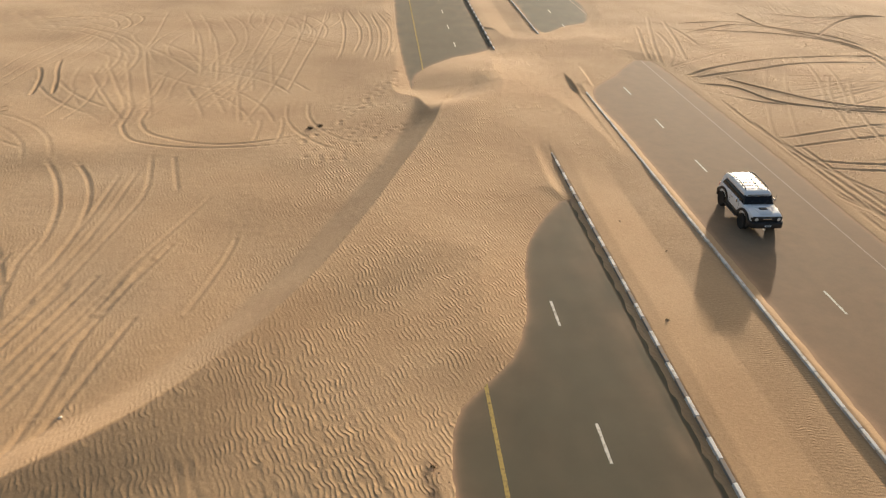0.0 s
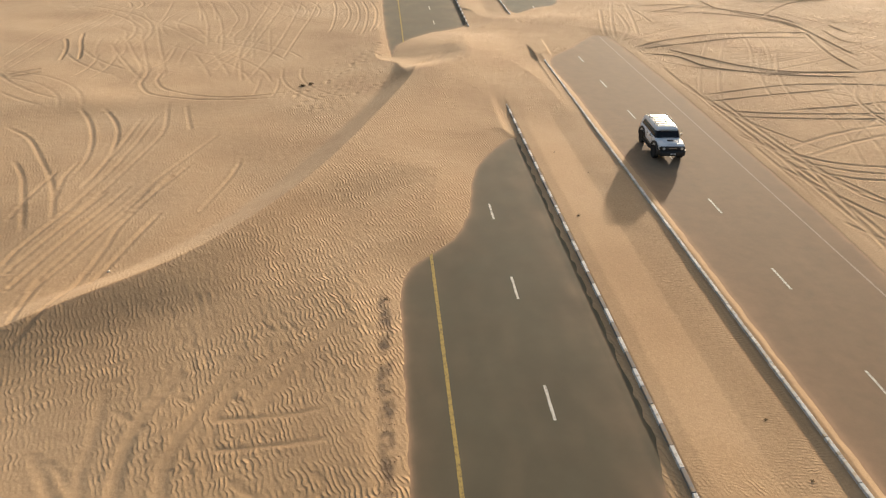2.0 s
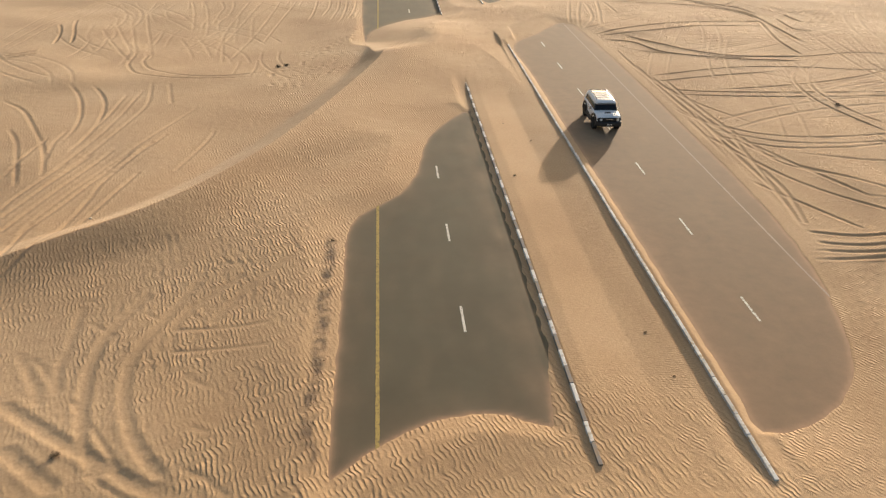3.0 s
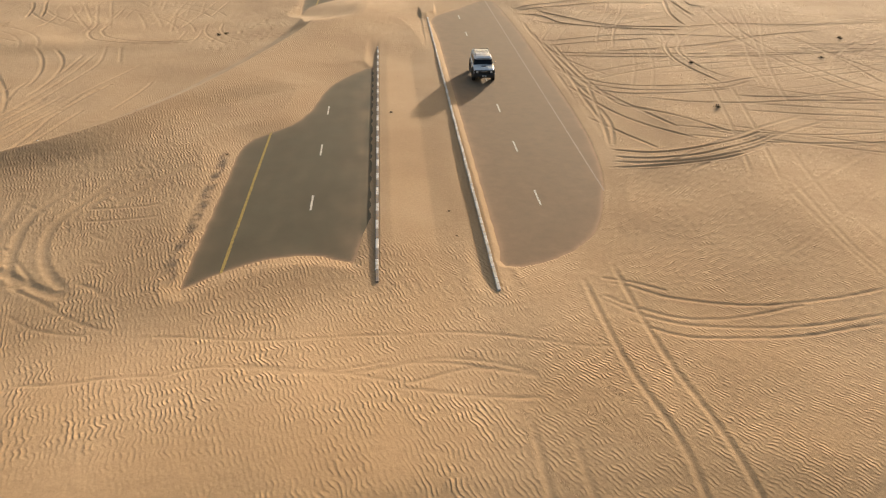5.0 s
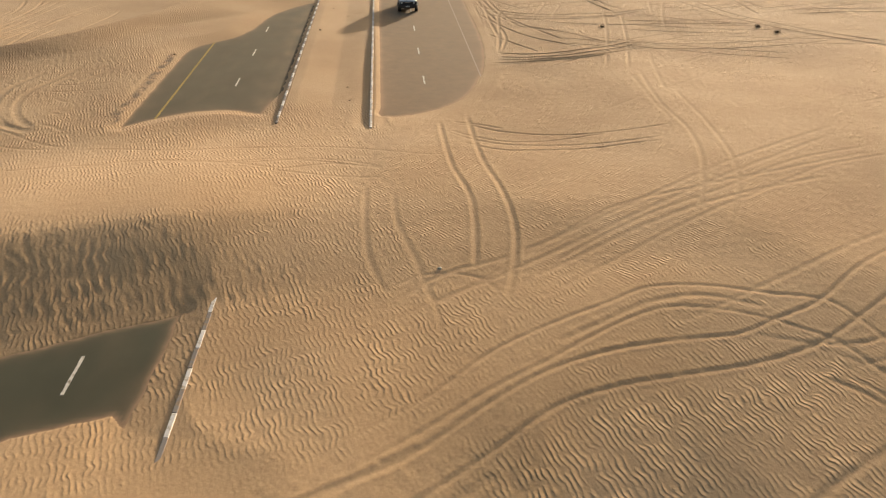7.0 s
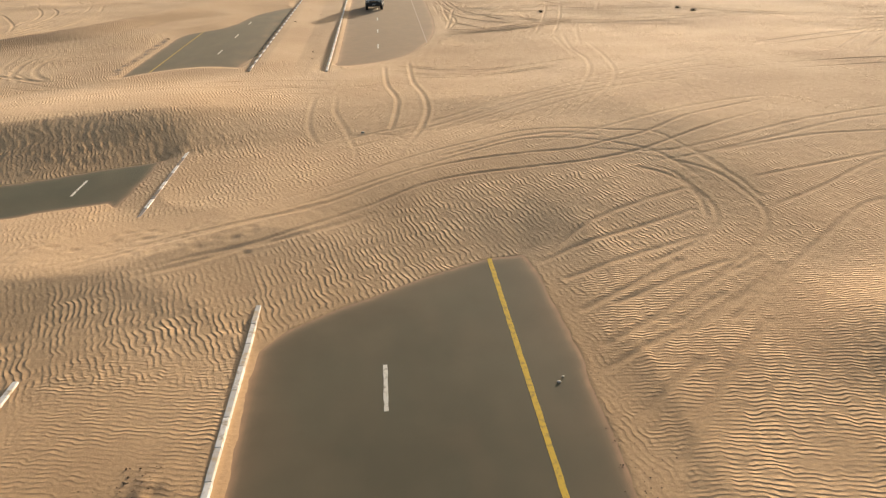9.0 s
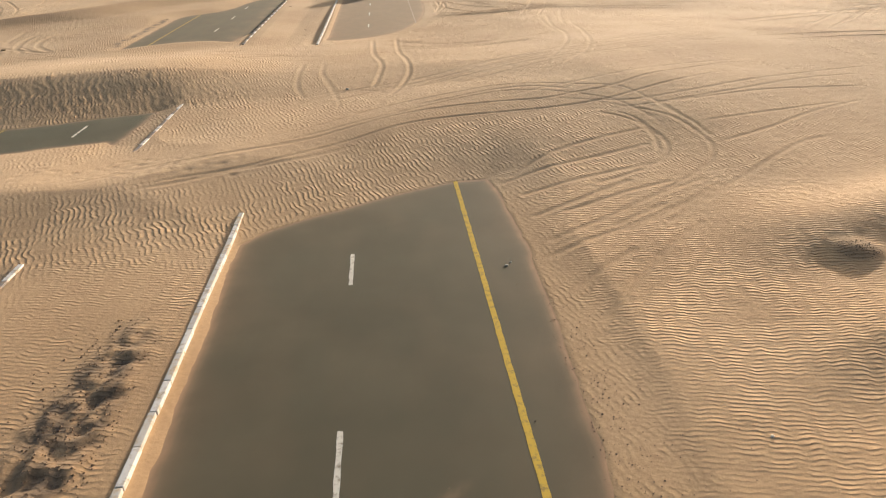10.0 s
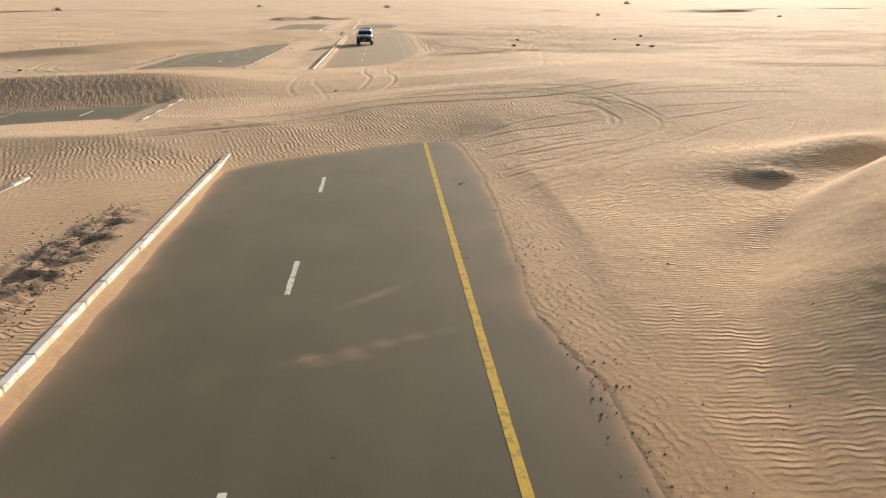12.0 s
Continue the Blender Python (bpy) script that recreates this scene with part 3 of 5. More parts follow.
rut((10.9, -30.4), (11.9, -30.0), (13.6, -29.1), (15.0, -28.5), (16.4, -27.7), (18.0, -26.6), (19.8, -25.4), (21.8, -24.0), (23.9, -23.3), (25.9, -23.0), (28.4, -22.7), (30.3, -22.2), (31.9, -21.5), (34.2, -20.1), (36.8, -18.5), (39.6, -16.8), depth=0.022, width=0.10, worn=0.75)
rut((9.2, -29.8), (10.7, -28.9), (11.9, -28.1), (13.3, -27.5), (14.8, -26.8), (16.4, -25.9), (18.1, -25.0), depth=0.016, width=0.15, worn=0.3)
rut((11.6, -30.4), (12.8, -29.9), (14.1, -29.2), (15.3, -28.5), (17.2, -27.7), (19.6, -26.3), depth=0.016, width=0.15, worn=0.3)
rut((22.2, -21.3), (24.6, -20.1), (26.2, -19.3), (28.2, -19.1), (30.0, -19.9), depth=0.016, width=0.15, worn=0.3)
# turning place by the bare stretch
rut((30.8, -22.1), (32.3, -23.0), (33.6, -24.4), (34.0, -26.2), (34.0, -27.8), (33.3, -29.3), (32.1, -30.6), (29.8, -32.5), depth=0.017, width=0.11)
rut((31.0, -23.2), (31.9, -24.2), (32.2, -26.0), (32.3, -27.3), (31.8, -28.6), (30.5, -29.9), (28.4, -31.1), depth=0.017, width=0.11)
rut((30.0, -23.1), (31.4, -24.1), (32.0, -25.4), (32.0, -27.0), (31.7, -28.0), depth=0.017, width=0.11)
rut((33.8, -21.1), (33.7, -22.8), (34.3, -25.1), (34.4, -26.7), depth=0.017, width=0.11)
rut((26.1, -33.4), (27.5, -32.8), (29.1, -32.0), (31.0, -31.2), depth=0.017, width=0.11)
rut((27.4, -34.8), (28.5, -34.1), (30.0, -33.1), depth=0.017, width=0.11)
rut((25.2, -30.0), (27.3, -28.0), (29.4, -26.8), (31.9, -25.7), depth=0.014, width=0.13)
rut((24.7, -30.4), (26.5, -29.5), (28.6, -28.7), (31.4, -27.5), depth=0.014, width=0.13)
rut((25.2, -31.6), (27.1, -30.9), (29.4, -30.0), (31.4, -29.3), depth=0.014, width=0.13)
rut((25.4, -35.3), (27.5, -34.1), (29.8, -32.5), (32.2, -31.1), depth=0.014, width=0.13)
rut((25.0, -36.4), (26.9, -35.3), (28.8, -34.3), (31.3, -32.7), depth=0.014, width=0.13)
rut((25.3, -38.5), (26.3, -37.5), (28.0, -36.1), depth=0.014, width=0.13)
rut((29.9, -34.1), (31.6, -32.7), (33.3, -31.4), (36.0, -29.2), (38.0, -27.7), (39.5, -27.2), depth=0.014, width=0.13)
rut((29.3, -34.7), (31.3, -33.1), (32.7, -32.0), depth=0.014, width=0.13)
rut((25.6, -40.2), (26.5, -39.0), (27.6, -37.7), (28.8, -36.3), (30.6, -34.6), depth=0.014, width=0.13)
rut((25.2, -33.5), (27.1, -32.5), (29.5, -31.0), depth=0.014, width=0.13)
rut((27.8, -35.1), (30.4, -33.4), (32.6, -31.6), depth=0.014, width=0.13)
rut((28.9, -21.3), (32.2, -22.0), (35.9, -20.8), (41.8, -17.9), (48.5, -15.7), depth=0.016, width=0.11)
rut((31.0, -23.2), (33.8, -22.5), (37.9, -20.8), (43.0, -18.4), (47.3, -17.4), depth=0.016, width=0.11)
rut((33.7, -22.8), (37.0, -21.5), (41.1, -20.2), (45.6, -19.9), depth=0.016, width=0.11)
rut((34.0, -27.8), (37.2, -26.1), (40.5, -24.0), (43.9, -22.3), depth=0.016, width=0.11)
rut((34.8, -25.1), (38.4, -23.9), (42.5, -22.6), depth=0.016, width=0.11)












rng = np.random.RandomState(21)
for _ in range(80):                                   # older, fainter sweeps over the plain to the east
    cx, cy = rng.uniform(30, 95), rng.uniform(-12, 95)
    a, bend, L = rng.uniform(-0.9, 0.6), rng.uniform(-0.03, 0.03), rng.uniform(12, 34)
    s = np.linspace(-L, L, 7)
    pts = [(cx + u * math.cos(a) - bend * u * u * math.sin(a), cy + u * math.sin(a) + bend * u * u * math.cos(a)) for u in s]
    if min(q[0] for q in pts) > 46:
        pair(*pts, depth=rng.uniform(0.015, 0.035), width=0.17)
for _ in range(60):                                   # crossing lines nearer the carriageway
    cx, cy = rng.uniform(31, 60), rng.uniform(16, 92)
    a, bend, L = rng.choice([-0.35, 0.0, 0.15, 0.5, 1.2]) + rng.normal(0, 0.12), rng.uniform(-0.02, 0.02), rng.uniform(5, 14)
    s = np.linspace(-L, L, 5)
    pts = [(cx + u * math.cos(a) - bend * u * u * math.sin(a), cy + u * math.sin(a) + bend * u * u * math.cos(a)) for u in s]
    if min(q[0] for q in pts) > 26.6:
        pair(*pts, depth=rng.uniform(0.012, 0.026), width=rng.uniform(0.13, 0.17))
for _ in range(46):                                   # and beside the dune
    cx, cy = rng.uniform(-30, -6), rng.uniform(47, 84)
    a, bend, L = rng.uniform(0.7, 2.5), rng.uniform(-0.05, 0.05), rng.uniform(2.5, 8)
    s = np.linspace(-L, L, 5)
    pts = [(cx + u * math.cos(a) - bend * u * u * math.sin(a), cy + u * math.sin(a) + bend * u * u * math.cos(a)) for u in s]
    if max(q[0] for q in pts) < -2:
        pair(*pts, depth=rng.uniform(0.010, 0.024), width=0.13)
for _ in range(30):                                   # and to the west
    cx, cy = rng.uniform(-70, -14), rng.uniform(40, 110)
    a, bend, L = rng.uniform(0.2, 2.4), rng.uniform(-0.04, 0.04), rng.uniform(8, 24)
    s = np.linspace(-L, L, 7)
    pts = [(cx + u * math.cos(a) - bend * u * u * math.sin(a), cy + u * math.sin(a) + bend * u * u * math.cos(a)) for u in s]
    if max(q[0] for q in pts) < -22:
        pair(*pts, depth=rng.uniform(0.012, 0.028), width=0.17)


# ---- the ground: one sheet of sand to the horizon ----
def axis(pieces, grow, reach):
    """Coordinates from pieces (start, end, spacing), then ever wider out to reach on both sides."""
    a = np.concatenate([np.arange(s, e - 1e-6, d) for s, e, d in pieces])
    lo, hi = [a[0]], [a[-1]]
    d = pieces[0][2]
    while lo[-1] > -reach:
        d *= grow
        lo.append(lo[-1] - d)
    d = pieces[-1][2]
    while hi[-1] < reach:
        d *= grow
        hi.append(hi[-1] + d)
    return np.concatenate([lo[:0:-1], a, hi[1:]])


def smooth_curve(at, value, soft):
    """A function of y through the given values, rounded over about soft metres."""
    yy = np.arange(-120, 220, 0.1)
    k = np.exp(-(np.arange(-60, 61) * 0.1 / soft) ** 2)
    v = np.convolve(np.pad(np.interp(yy, at, value), 60, mode="edge"), k / k.sum(), mode="valid")
    return lambda y: np.interp(y, yy, v)


crest_x = smooth_curve([6, 12, 16.5, 18.4, 21.2, 24.2, 28, 34, 39, 46.6, 52.5, 60, 70], [-27, -18.5, -12.7, -9.8, -7.3, -5.4, -3.5, -1.2, 0.5, 3.2, 4.3, 5.2, 6.0], 1.4)
crest_z = smooth_curve([4, 12, 17, 22, 30, 40, 48, 54, 60, 68], [0, 0.38, 0.74, 0.92, 0.88, 0.86, 1.05, 1.05, 0.6, 0.0], 2.0)


foot_x = smooth_curve([-95, -60, -51.2, -49.9, -48.1, -45.6, -43, -39.7, -36, -30], [24.0, 26.0, 26.7, 27.1, 27.7, 28.8, 30.6, 33.2, 37, 44], 0.7)


def ripple_phase(x, y, turn, wave, seed):
    """Phase of wind ripples whose crests stand across the direction turn (degrees), and how strongly they stand there."""
    c, s = math.cos(radians(turn)), math.sin(radians(turn))
    u, v = x * c + y * s, -x * s + y * c
    ph = 2 * math.pi * u / wave + 10.0 * gnoise(x / 3.4, y / 3.4, seed) + 6.0 * gnoise(u / (6 * wave), v / (3.0 * wave), seed + 1) + 3.4 * gnoise(u / (3 * wave), v / (1.3 * wave), seed + 2)
    crest = np.clip(0.58 + 2.7 * gnoise(u / (2.6 * wave), v / (1.6 * wave), seed + 3), 0.0, 1.7)
    return ph, crest * (0.8 + 0.8 * gnoise(x / 2.3, y / 2.3, seed + 4))


def ripples(x, y, turn, wave, seed):
    ph, crest = ripple_phase(x, y, turn, wave, seed)
    return (np.sin(ph) + 0.35 * np.sin(2 * ph + 0.9)) * crest


SHEET = {}
WALKED = [
    spline([(-6.6, 45.3), (-3.7, 49.0), (-1.5, 53.9), (0.6, 57.9)], 0.42),
    spline([(-5.7, 42.7), (-2.7, 46.7), (0.5, 51.7)], 0.42),
    spline([(-4.6, 41.4), (-2.2, 44.5), (0.9, 47.5)], 0.42),
    spline([(-4.3, 51.5), (-2.0, 54.1), (0.7, 61.0)], 0.42),
]
SMOOTH = [(9.4, -27.4, 3.5, 1.6, 20), (12.3, -26.4, 3, 1.5, 20), (11, -29.3, 4.5, 1.4, 25), (16, -26.2, 4, 1.2, 32), (20, -23.4, 3, 0.9, 35), (2, -28.5, 5, 1.8, 5)]      # banks where loose sand has buried the ripples


def ground_height(X, Y):
    x, y = np.meshgrid(X, Y)
    near = 1 - sstep(120, 300, np.hypot(x - 10, y - 20))
    # broad lie of the land
    z = -0.2 * (1 - sstep(-7, 2, x)) + sstep(25.5, 36, x) * (0.05 + 0.55 * np.exp(-((y + 3) / 18) ** 2))
    z = z + 0.10 + 0.26 * gnoise(x / 17, y / 17, 1) * (1 - 0.7 * bell(x, y, 27, -42, 6, 14)) * (1 - 0.85 * bell(x, y, 5, -13, 14, 7)) + 0.10 * gnoise(x / 5, y / 5, 2) * near * (1 - 0.85 * bell(x, y, 5, -14, 13, 8))
    far = sstep(100, 260, np.hypot(x - 15, y))
    z = z + far * (1.6 * gnoise(x / 60, y / 38, 5) + 1.0 * np.abs(gnoise(x / 33, y / 21, 6)))
    # low bank along the plain to the west
    z = z + 0.09 * np.exp(-((y - 45.5 - 0.06 * (x + 10)) / 3.0) ** 2) * (1 - sstep(-14, -5, x)) * sstep(-80, -50, x)
    # dune with its crest west of the carriageway
    xc = crest_x(y)
    slope = np.gradient(crest_x(Y), Y)[:, None]
    d = (x - xc) / np.sqrt(1 + slope ** 2)
    hc = crest_z(y)
    south = 1 - sstep(24, 34, y)
    windward = hc * ((0.5 + 0.15 * south) * (1 - sstep(-0.5, 10 - 6.3 * south, d)) + (0.5 - 0.15 * south) * (1 - sstep(0, 10 + 5 * south, d))) + 0.1 * np.exp(-((y - 50) / 22) ** 2) * sstep(0, 8, d)
    lee = hc - 0.42 * np.maximum(-d, 0)
    dune1 = np.where(d > 0, windward + 0.05, lee + 0.05)
    live = sstep(-4, 18, y) * (1 - sstep(62, 72, y))
    k = 0.12
    dune1 = np.where(live > 0, dune1 * live - (1 - live) * 0.6, -9)
    z = np.maximum(z, dune1) + 0.0 + k * np.exp(-np.abs(z - dune1) / k) * 0.5
    # sand bar across both carriageways
    yc = -13.3 + 0.24 * (np.clip(x, -6, 13) - 2) + 0.35 * gnoise(x / 4, y / 9, 33)
    w2 = (0.26 + 0.74 * (1 - sstep(6.5, 16, x))) * (1 - sstep(26, 36, x)) * sstep(-26, -12, x)
    fall = np.maximum(yc - y, 0)
    south = 1 - 0.182 * (np.sqrt(fall ** 2 + 0.6 ** 2) - 0.6)
    south = 0.5 * (south + np.sqrt(south ** 2 + 0.006))
    z = z + 1.05 * w2 * np.where(y > yc, 1 - sstep(0, 13, y - yc), south) + 0.24 * bell(x, y, 24.5, -20.8, 9, 6.5, 20)
    z = z + 0.22 * bell(x, y, 20, 69.5, 11, 5.5, 8) + 0.34 * bell(x, y, 8.5, 56, 9, 8, 20) + 0.60 * bell(x, y, 33, -16.0, 12, 10.5, 12) + 0.25 * bell(x, y, 15, -26, 12, 4.0, 22) + 0.25 * bell(x, y, 2, -29, 9, 4, 8) + 0.28 * bell(x, y, 12.5, -29.5, 5, 3.2, 15)
    # dune face and hollows to the south-east
    foot = foot_x(y) + 0.12 * gnoise(x / 9, y / 2.5, 9)
    d3 = (x - foot) / np.sqrt(1 + np.gradient(foot_x(Y), Y)[:, None] ** 2)
    top = 2.3 + 0.2 * gnoise(x / 7, y / 7, 11)
    up = (0.12 + 0.54 * sstep(-51, -41.5, y)) * (np.sqrt(np.maximum(d3, 0) ** 2 + 0.04) - 0.2)
    span = sstep(-98, -90, y) * (1 - sstep(-0.3, 1.9, y + 41.6 - 0.47 * (x - 30))) * (1 - sstep(44, 64, x))
    z = z + span * (0.5 * (up + top - np.sqrt((up - top) ** 2 + 0.2)) + 0.03 * np.maximum(d3 - 1.9, 0) * (d3 < 30)) - 0.08 * bell(x, y, 31, -43, 2.2, 5, 32)
    face = span * sstep(-0.1, 0.3, d3)
    z = z + 0.60 * bell(x, y, 38.5, -33.8, 4.6, 1.5, 28) + 0.14 * bell(x, y, 33.6, -34.6, 3.0, 1.5, 28) - 0.12 * bell(x, y, 33.2, -37.6, 1.6, 0.8, 30) + 0.22 * bell(x, y, 34.4, -39.9, 4.6, 1.0, 26)
    # median: level with the west kerb, falling towards the east one
    easy = bell(x, y, 11.5, -21.6, 2.2, 3.0)
    z = z * (1 - easy) + 0.13 * easy
    open_y = window(y, 2.5, 40, 3.5) + window(y, -90, -36.5, 2.5) + window(y, 74, 135, 3)
    level = 1 - sstep(-34, -20, y)
    soft_x = x + 0.9 * gnoise(x / 2.2, y / 3.1, 66)
    med = 0.18 - 0.08 * (np.clip(x, 10.8, 13.6) - 10.8) + (0.05 + 0.06 * sstep(14, 30, y)) * sstep(13.2, 16.2, soft_x)
    med = med * (1 - level) + 0.14 * level + 0.012 * gnoise(x / 3, y / 3, 12)
    wm = np.clip(open_y, 0, 1) * window(x, 10.35, 16.3, 0.18)
    z = z * (1 - wm) + med * wm
    one = np.clip(window(y, 0.5, 55, 1.5) + window(y, -90, -33.2, 1.0) + window(y, 74, 135, 3), 0, 1) * window(x, 15.3, 17.3, 0.5)
    z = z * (1 - one) + np.minimum(z, np.where(x < 16.2, -0.03 + 0.15 * sstep(14, 30, y) + 0.17 * (1 - sstep(-34, -20, y)), 0.11 - 0.10 * (x - 16.2))) * one
    two = np.clip(window(y, 2, 41.5, 3) + window(y, -90, -36.2, 1.0) + window(y, 71, 135, 3), 0, 1) * window(x, 9.6, 11.4, 0.4)
    z = z * (1 - two) + np.minimum(z, np.where(x > 10.5, 0.14, 0.05)) * two
    # wind ripples: the larger ones shape the sheet, the finer ones are kept as phase and height
    patch = np.clip(0.62 + 0.9 * gnoise(x / 6, y / 6, 13), 0, 1.4)
    near_r = 1 - sstep(75, 130, np.hypot(x - 12, y - 5))
    amp = 0.0015 * patch * sstep(-12, -5, x) * (1 - sstep(20, 30, x)) + 0.013 * bell(x, y, 6, 0.5, 8, 3.2) + 0.024 * bell(x, y, -3.5, 13, 7, 8) \
        + 0.036 * bell(x, y, 5, -16, 9, 3.0) + 0.008 * bell(x, y, 12, -28.5, 12, 4) + 0.001 * bell(x, y, 31, -41, 5, 6) + 0.016 * bell(x, y, 5, -26, 6, 2) + 0.008 * bell(x, y, 13, 1, 3, 5)
    amp = 0.62 * np.clip(amp * (1 - 0.8 * wm * sstep(3, 9, y)), 0.0, 0.045) * near_r
    smooth_bank = sum(bell(x, y, *q) for q in SMOOTH)
    amp = amp * (1 - 0.9 * np.clip(smooth_bank, 0, 1)) * (1 - 0.92 * bell(x, y, 1.5, -10.9, 9, 1.7, 2))
    we = sstep(13, 20, x + 8 * gnoise(x / 3, y / 3, 70)) * sstep(-21, -13, y + 8 * gnoise(x / 3, y / 3, 71))
    wb = np.clip(sstep(24.5, 27, x) * (1 - sstep(-33, -28, y)) + face + window(x, 11.2, 16.3, 0.7) * (1 - sstep(-37, -33, y)), 0, 1)
    rip = ripples(x, y, 22, 0.43, 20) * (1 - wb) + ripples(x, y, 76, 0.40, 30) * wb
    turned = np.clip(wb + wm * sstep(2, 7, y) + 0.6 * sstep(40, 60, y) * (1 - sstep(-3, 0, x)), 0, 1)
    pa, ca = ripple_phase(x, y, 20, 0.185, 80)
    pd, cd = ripple_phase(x, y, 36, 0.17, 90)
    pb, cb = ripple_phase(x, y, 80, 0.135, 100)
    go_east = we > 0.5
    SHEET["phase_a"] = np.where(go_east, pd, pa)
    edge = np.clip(np.abs(we - 0.5) * 8, 0.25, 1)
    strong = np.clip(bell(x, y, 5, -16.5, 11, 4.5) + bell(x, y, 22, -26, 8, 4, 20) + 1.5 * bell(x, y, -4, 12, 10, 9) + bell(x, y, 6, 0.5, 9, 3.5) + bell(x, y, 8, -5, 10, 4) + bell(x, y, 14, -30, 8, 3) + bell(x, y, 30, -27, 5, 5) + 0.5 * bell(x, y, 30, -42, 5, 9), 0, 1)
    fine = (0.029 - 0.005 * sstep(-32, -24, y) + 0.006 * sstep(3, 10, y) + 0.022 * strong) * patch * (1 - 0.85 * np.clip(smooth_bank, 0, 1)) * (1 - 0.9 * bell(x, y, 1.5, -10.9, 9, 1.7, 2)) * np.maximum(0.25 + 0.75 * sstep(-9, -3, x), 1.1 * bell(x, y, -9, 12.5, 7, 5)) * near_r * (1 - 0.4 * np.clip(amp / 0.012, 0, 1)) * (1 + 0.3 * window(y, 38, 75, 6) * sstep(3, 8, x))
    fine = fine * np.clip(0.85 + 1.3 * gnoise(x / 1.7, y / 1.7, 63), 0.15, 1.4)
    SHEET["height_a"] = fine * np.where(go_east, cd, ca) * edge * (1 - turned)
    SHEET["height_a"] = SHEET["height_a"] * (1 - 0.9 * window(d, -2.3, -0.05, 0.2) * live * sstep(20, 26, y))
    SHEET["phase_b"] = pb
    strip = window(x, R_KERB + 0.05, R_KERB + 0.95, 0.08) * np.clip(window(y, 1, 57, 1) + window(y, -90, -33.5, 0.5), 0, 1)
    bald = wm * sstep(3, 8, y) * (1 - 0.8 * sstep(12.9, 15.4, soft_x))
    SHEET["height_a"] = SHEET["height_a"] * (1 - 0.9 * strip)
    SHEET["height_b"] = (0.75 + 0.25 * (1 - sstep(-34, -26, y))) * (1 - 0.55 * window(x, 24.5, 27.3, 0.8) * (1 - sstep(-40, -36, y))) * (1 - 0.7 * face) * fine * cb * turned * (1 - 0.35 * wm) * (1 - 0.85 * bald) * (1 - 0.9 * strip)
    amp = amp * (1 - 0.9 * strip)
    sd = bare_distance(X, Y)
    # ruts pressed into it
    flat, sunk = np.zeros_like(z), np.zeros_like(z)
    for c, depth, width, worn in RUTS:
        reach = width * 4 + worn * 1.6
        far_along = np.arange(len(c)) / max(len(c) - 1, 1)
        for a, b, q in zip(c[:-1], c[1:], far_along):
            fade = min(1.0, 0.15 + min(q, 1 - q) * 8)
            i0, i1 = np.searchsorted(X, [min(a[0], b[0]) - reach, max(a[0], b[0]) + reach])
            j0, j1 = np.searchsorted(Y, [min(a[1], b[1]) - reach, max(a[1], b[1]) + reach])
            if i1 <= i0 or j1 <= j0:
                continue
            gx, gy = x[j0:j1, i0:i1], y[j0:j1, i0:i1]
            e = b - a
            t = np.clip(((gx - a[0]) * e[0] + (gy - a[1]) * e[1]) / max(e @ e, 1e-9), 0, 1)
            dd = np.sqrt((gx - a[0] - t * e[0]) ** 2 + (gy - a[1] - t * e[1]) ** 2)
            f = fade * np.exp(-(dd / (1.3 * width)) ** 4)
            if worn:
                f = np.maximum(f, 0.75 * fade * np.exp(-(dd / worn) ** 4))
            flat[j0:j1, i0:i1] = np.maximum(flat[j0:j1, i0:i1], f)
            s = fade * depth * (-np.exp(-(dd / width) ** 4) + 0.62 * np.exp(-((dd - 1.55 * width) / (0.42 * width)) ** 2))
            old = sunk[j0:j1, i0:i1]
            sunk[j0:j1, i0:i1] = np.where(np.abs(s) > np.abs(old), s, old)
    steps = np.random.RandomState(4)
    for _ in range(70):                                # scuffs and footprints on the smooth bank
        px, py = steps.uniform(7.1, 15.5), steps.uniform(-29, -26.4)
        i0, i1 = np.searchsorted(X, [px - 0.6, px + 0.6])
        j0, j1 = np.searchsorted(Y, [py - 0.6, py + 0.6])
        if i1 > i0 and j1 > j0:
            r2 = (x[j0:j1, i0:i1] - px) ** 2 + (y[j0:j1, i0:i1] - py) ** 2
            sunk[j0:j1, i0:i1] += 0.03 * (0.4 * np.exp(-r2 / 0.09) - np.exp(-r2 / 0.024))
    for trail in WALKED:                               # trodden trails by the dune
        for px, py in trail:
            px, py = px + steps.normal(0, 0.35), py + steps.normal(0, 0.35)
            i0, i1 = np.searchsorted(X, [px - 0.7, px + 0.7])
            j0, j1 = np.searchsorted(Y, [py - 0.7, py + 0.7])
            if i1 > i0 and j1 > j0:
                r2 = (x[j0:j1, i0:i1] - px) ** 2 + (y[j0:j1, i0:i1] - py) ** 2
                sunk[j0:j1, i0:i1] += 0.05 * (0.4 * np.exp(-r2 / 0.16) - np.exp(-r2 / 0.045))
    for key in ("height_a", "height_b"):
        SHEET[key] = SHEET[key] * (1 - 0.7 * (1 - sstep(0.2, 1.8, sd)) * sstep(24, 25, x))
        SHEET[key] = SHEET[key] * (1 - 0.92 * flat)
    rough = (0.012 * gnoise(x * 2.2, y * 2.2, 15) + 0.008 * gnoise(x * 4.5, y * 4.5, 16)) * (1 - 0.75 * wm)
    # broken soil beside the west edge and in the median
    soil = 0.85 * window(x + 0.4 * gnoise(y / 1.3, x / 9, 28), 0.4, 0.9, 0.12) * window(y, 1.5, 16.5, 0.8) + sstep(0.2, 0.7, bell(x, y, 14.6, -43.0, 0.85, 4.6, -5))
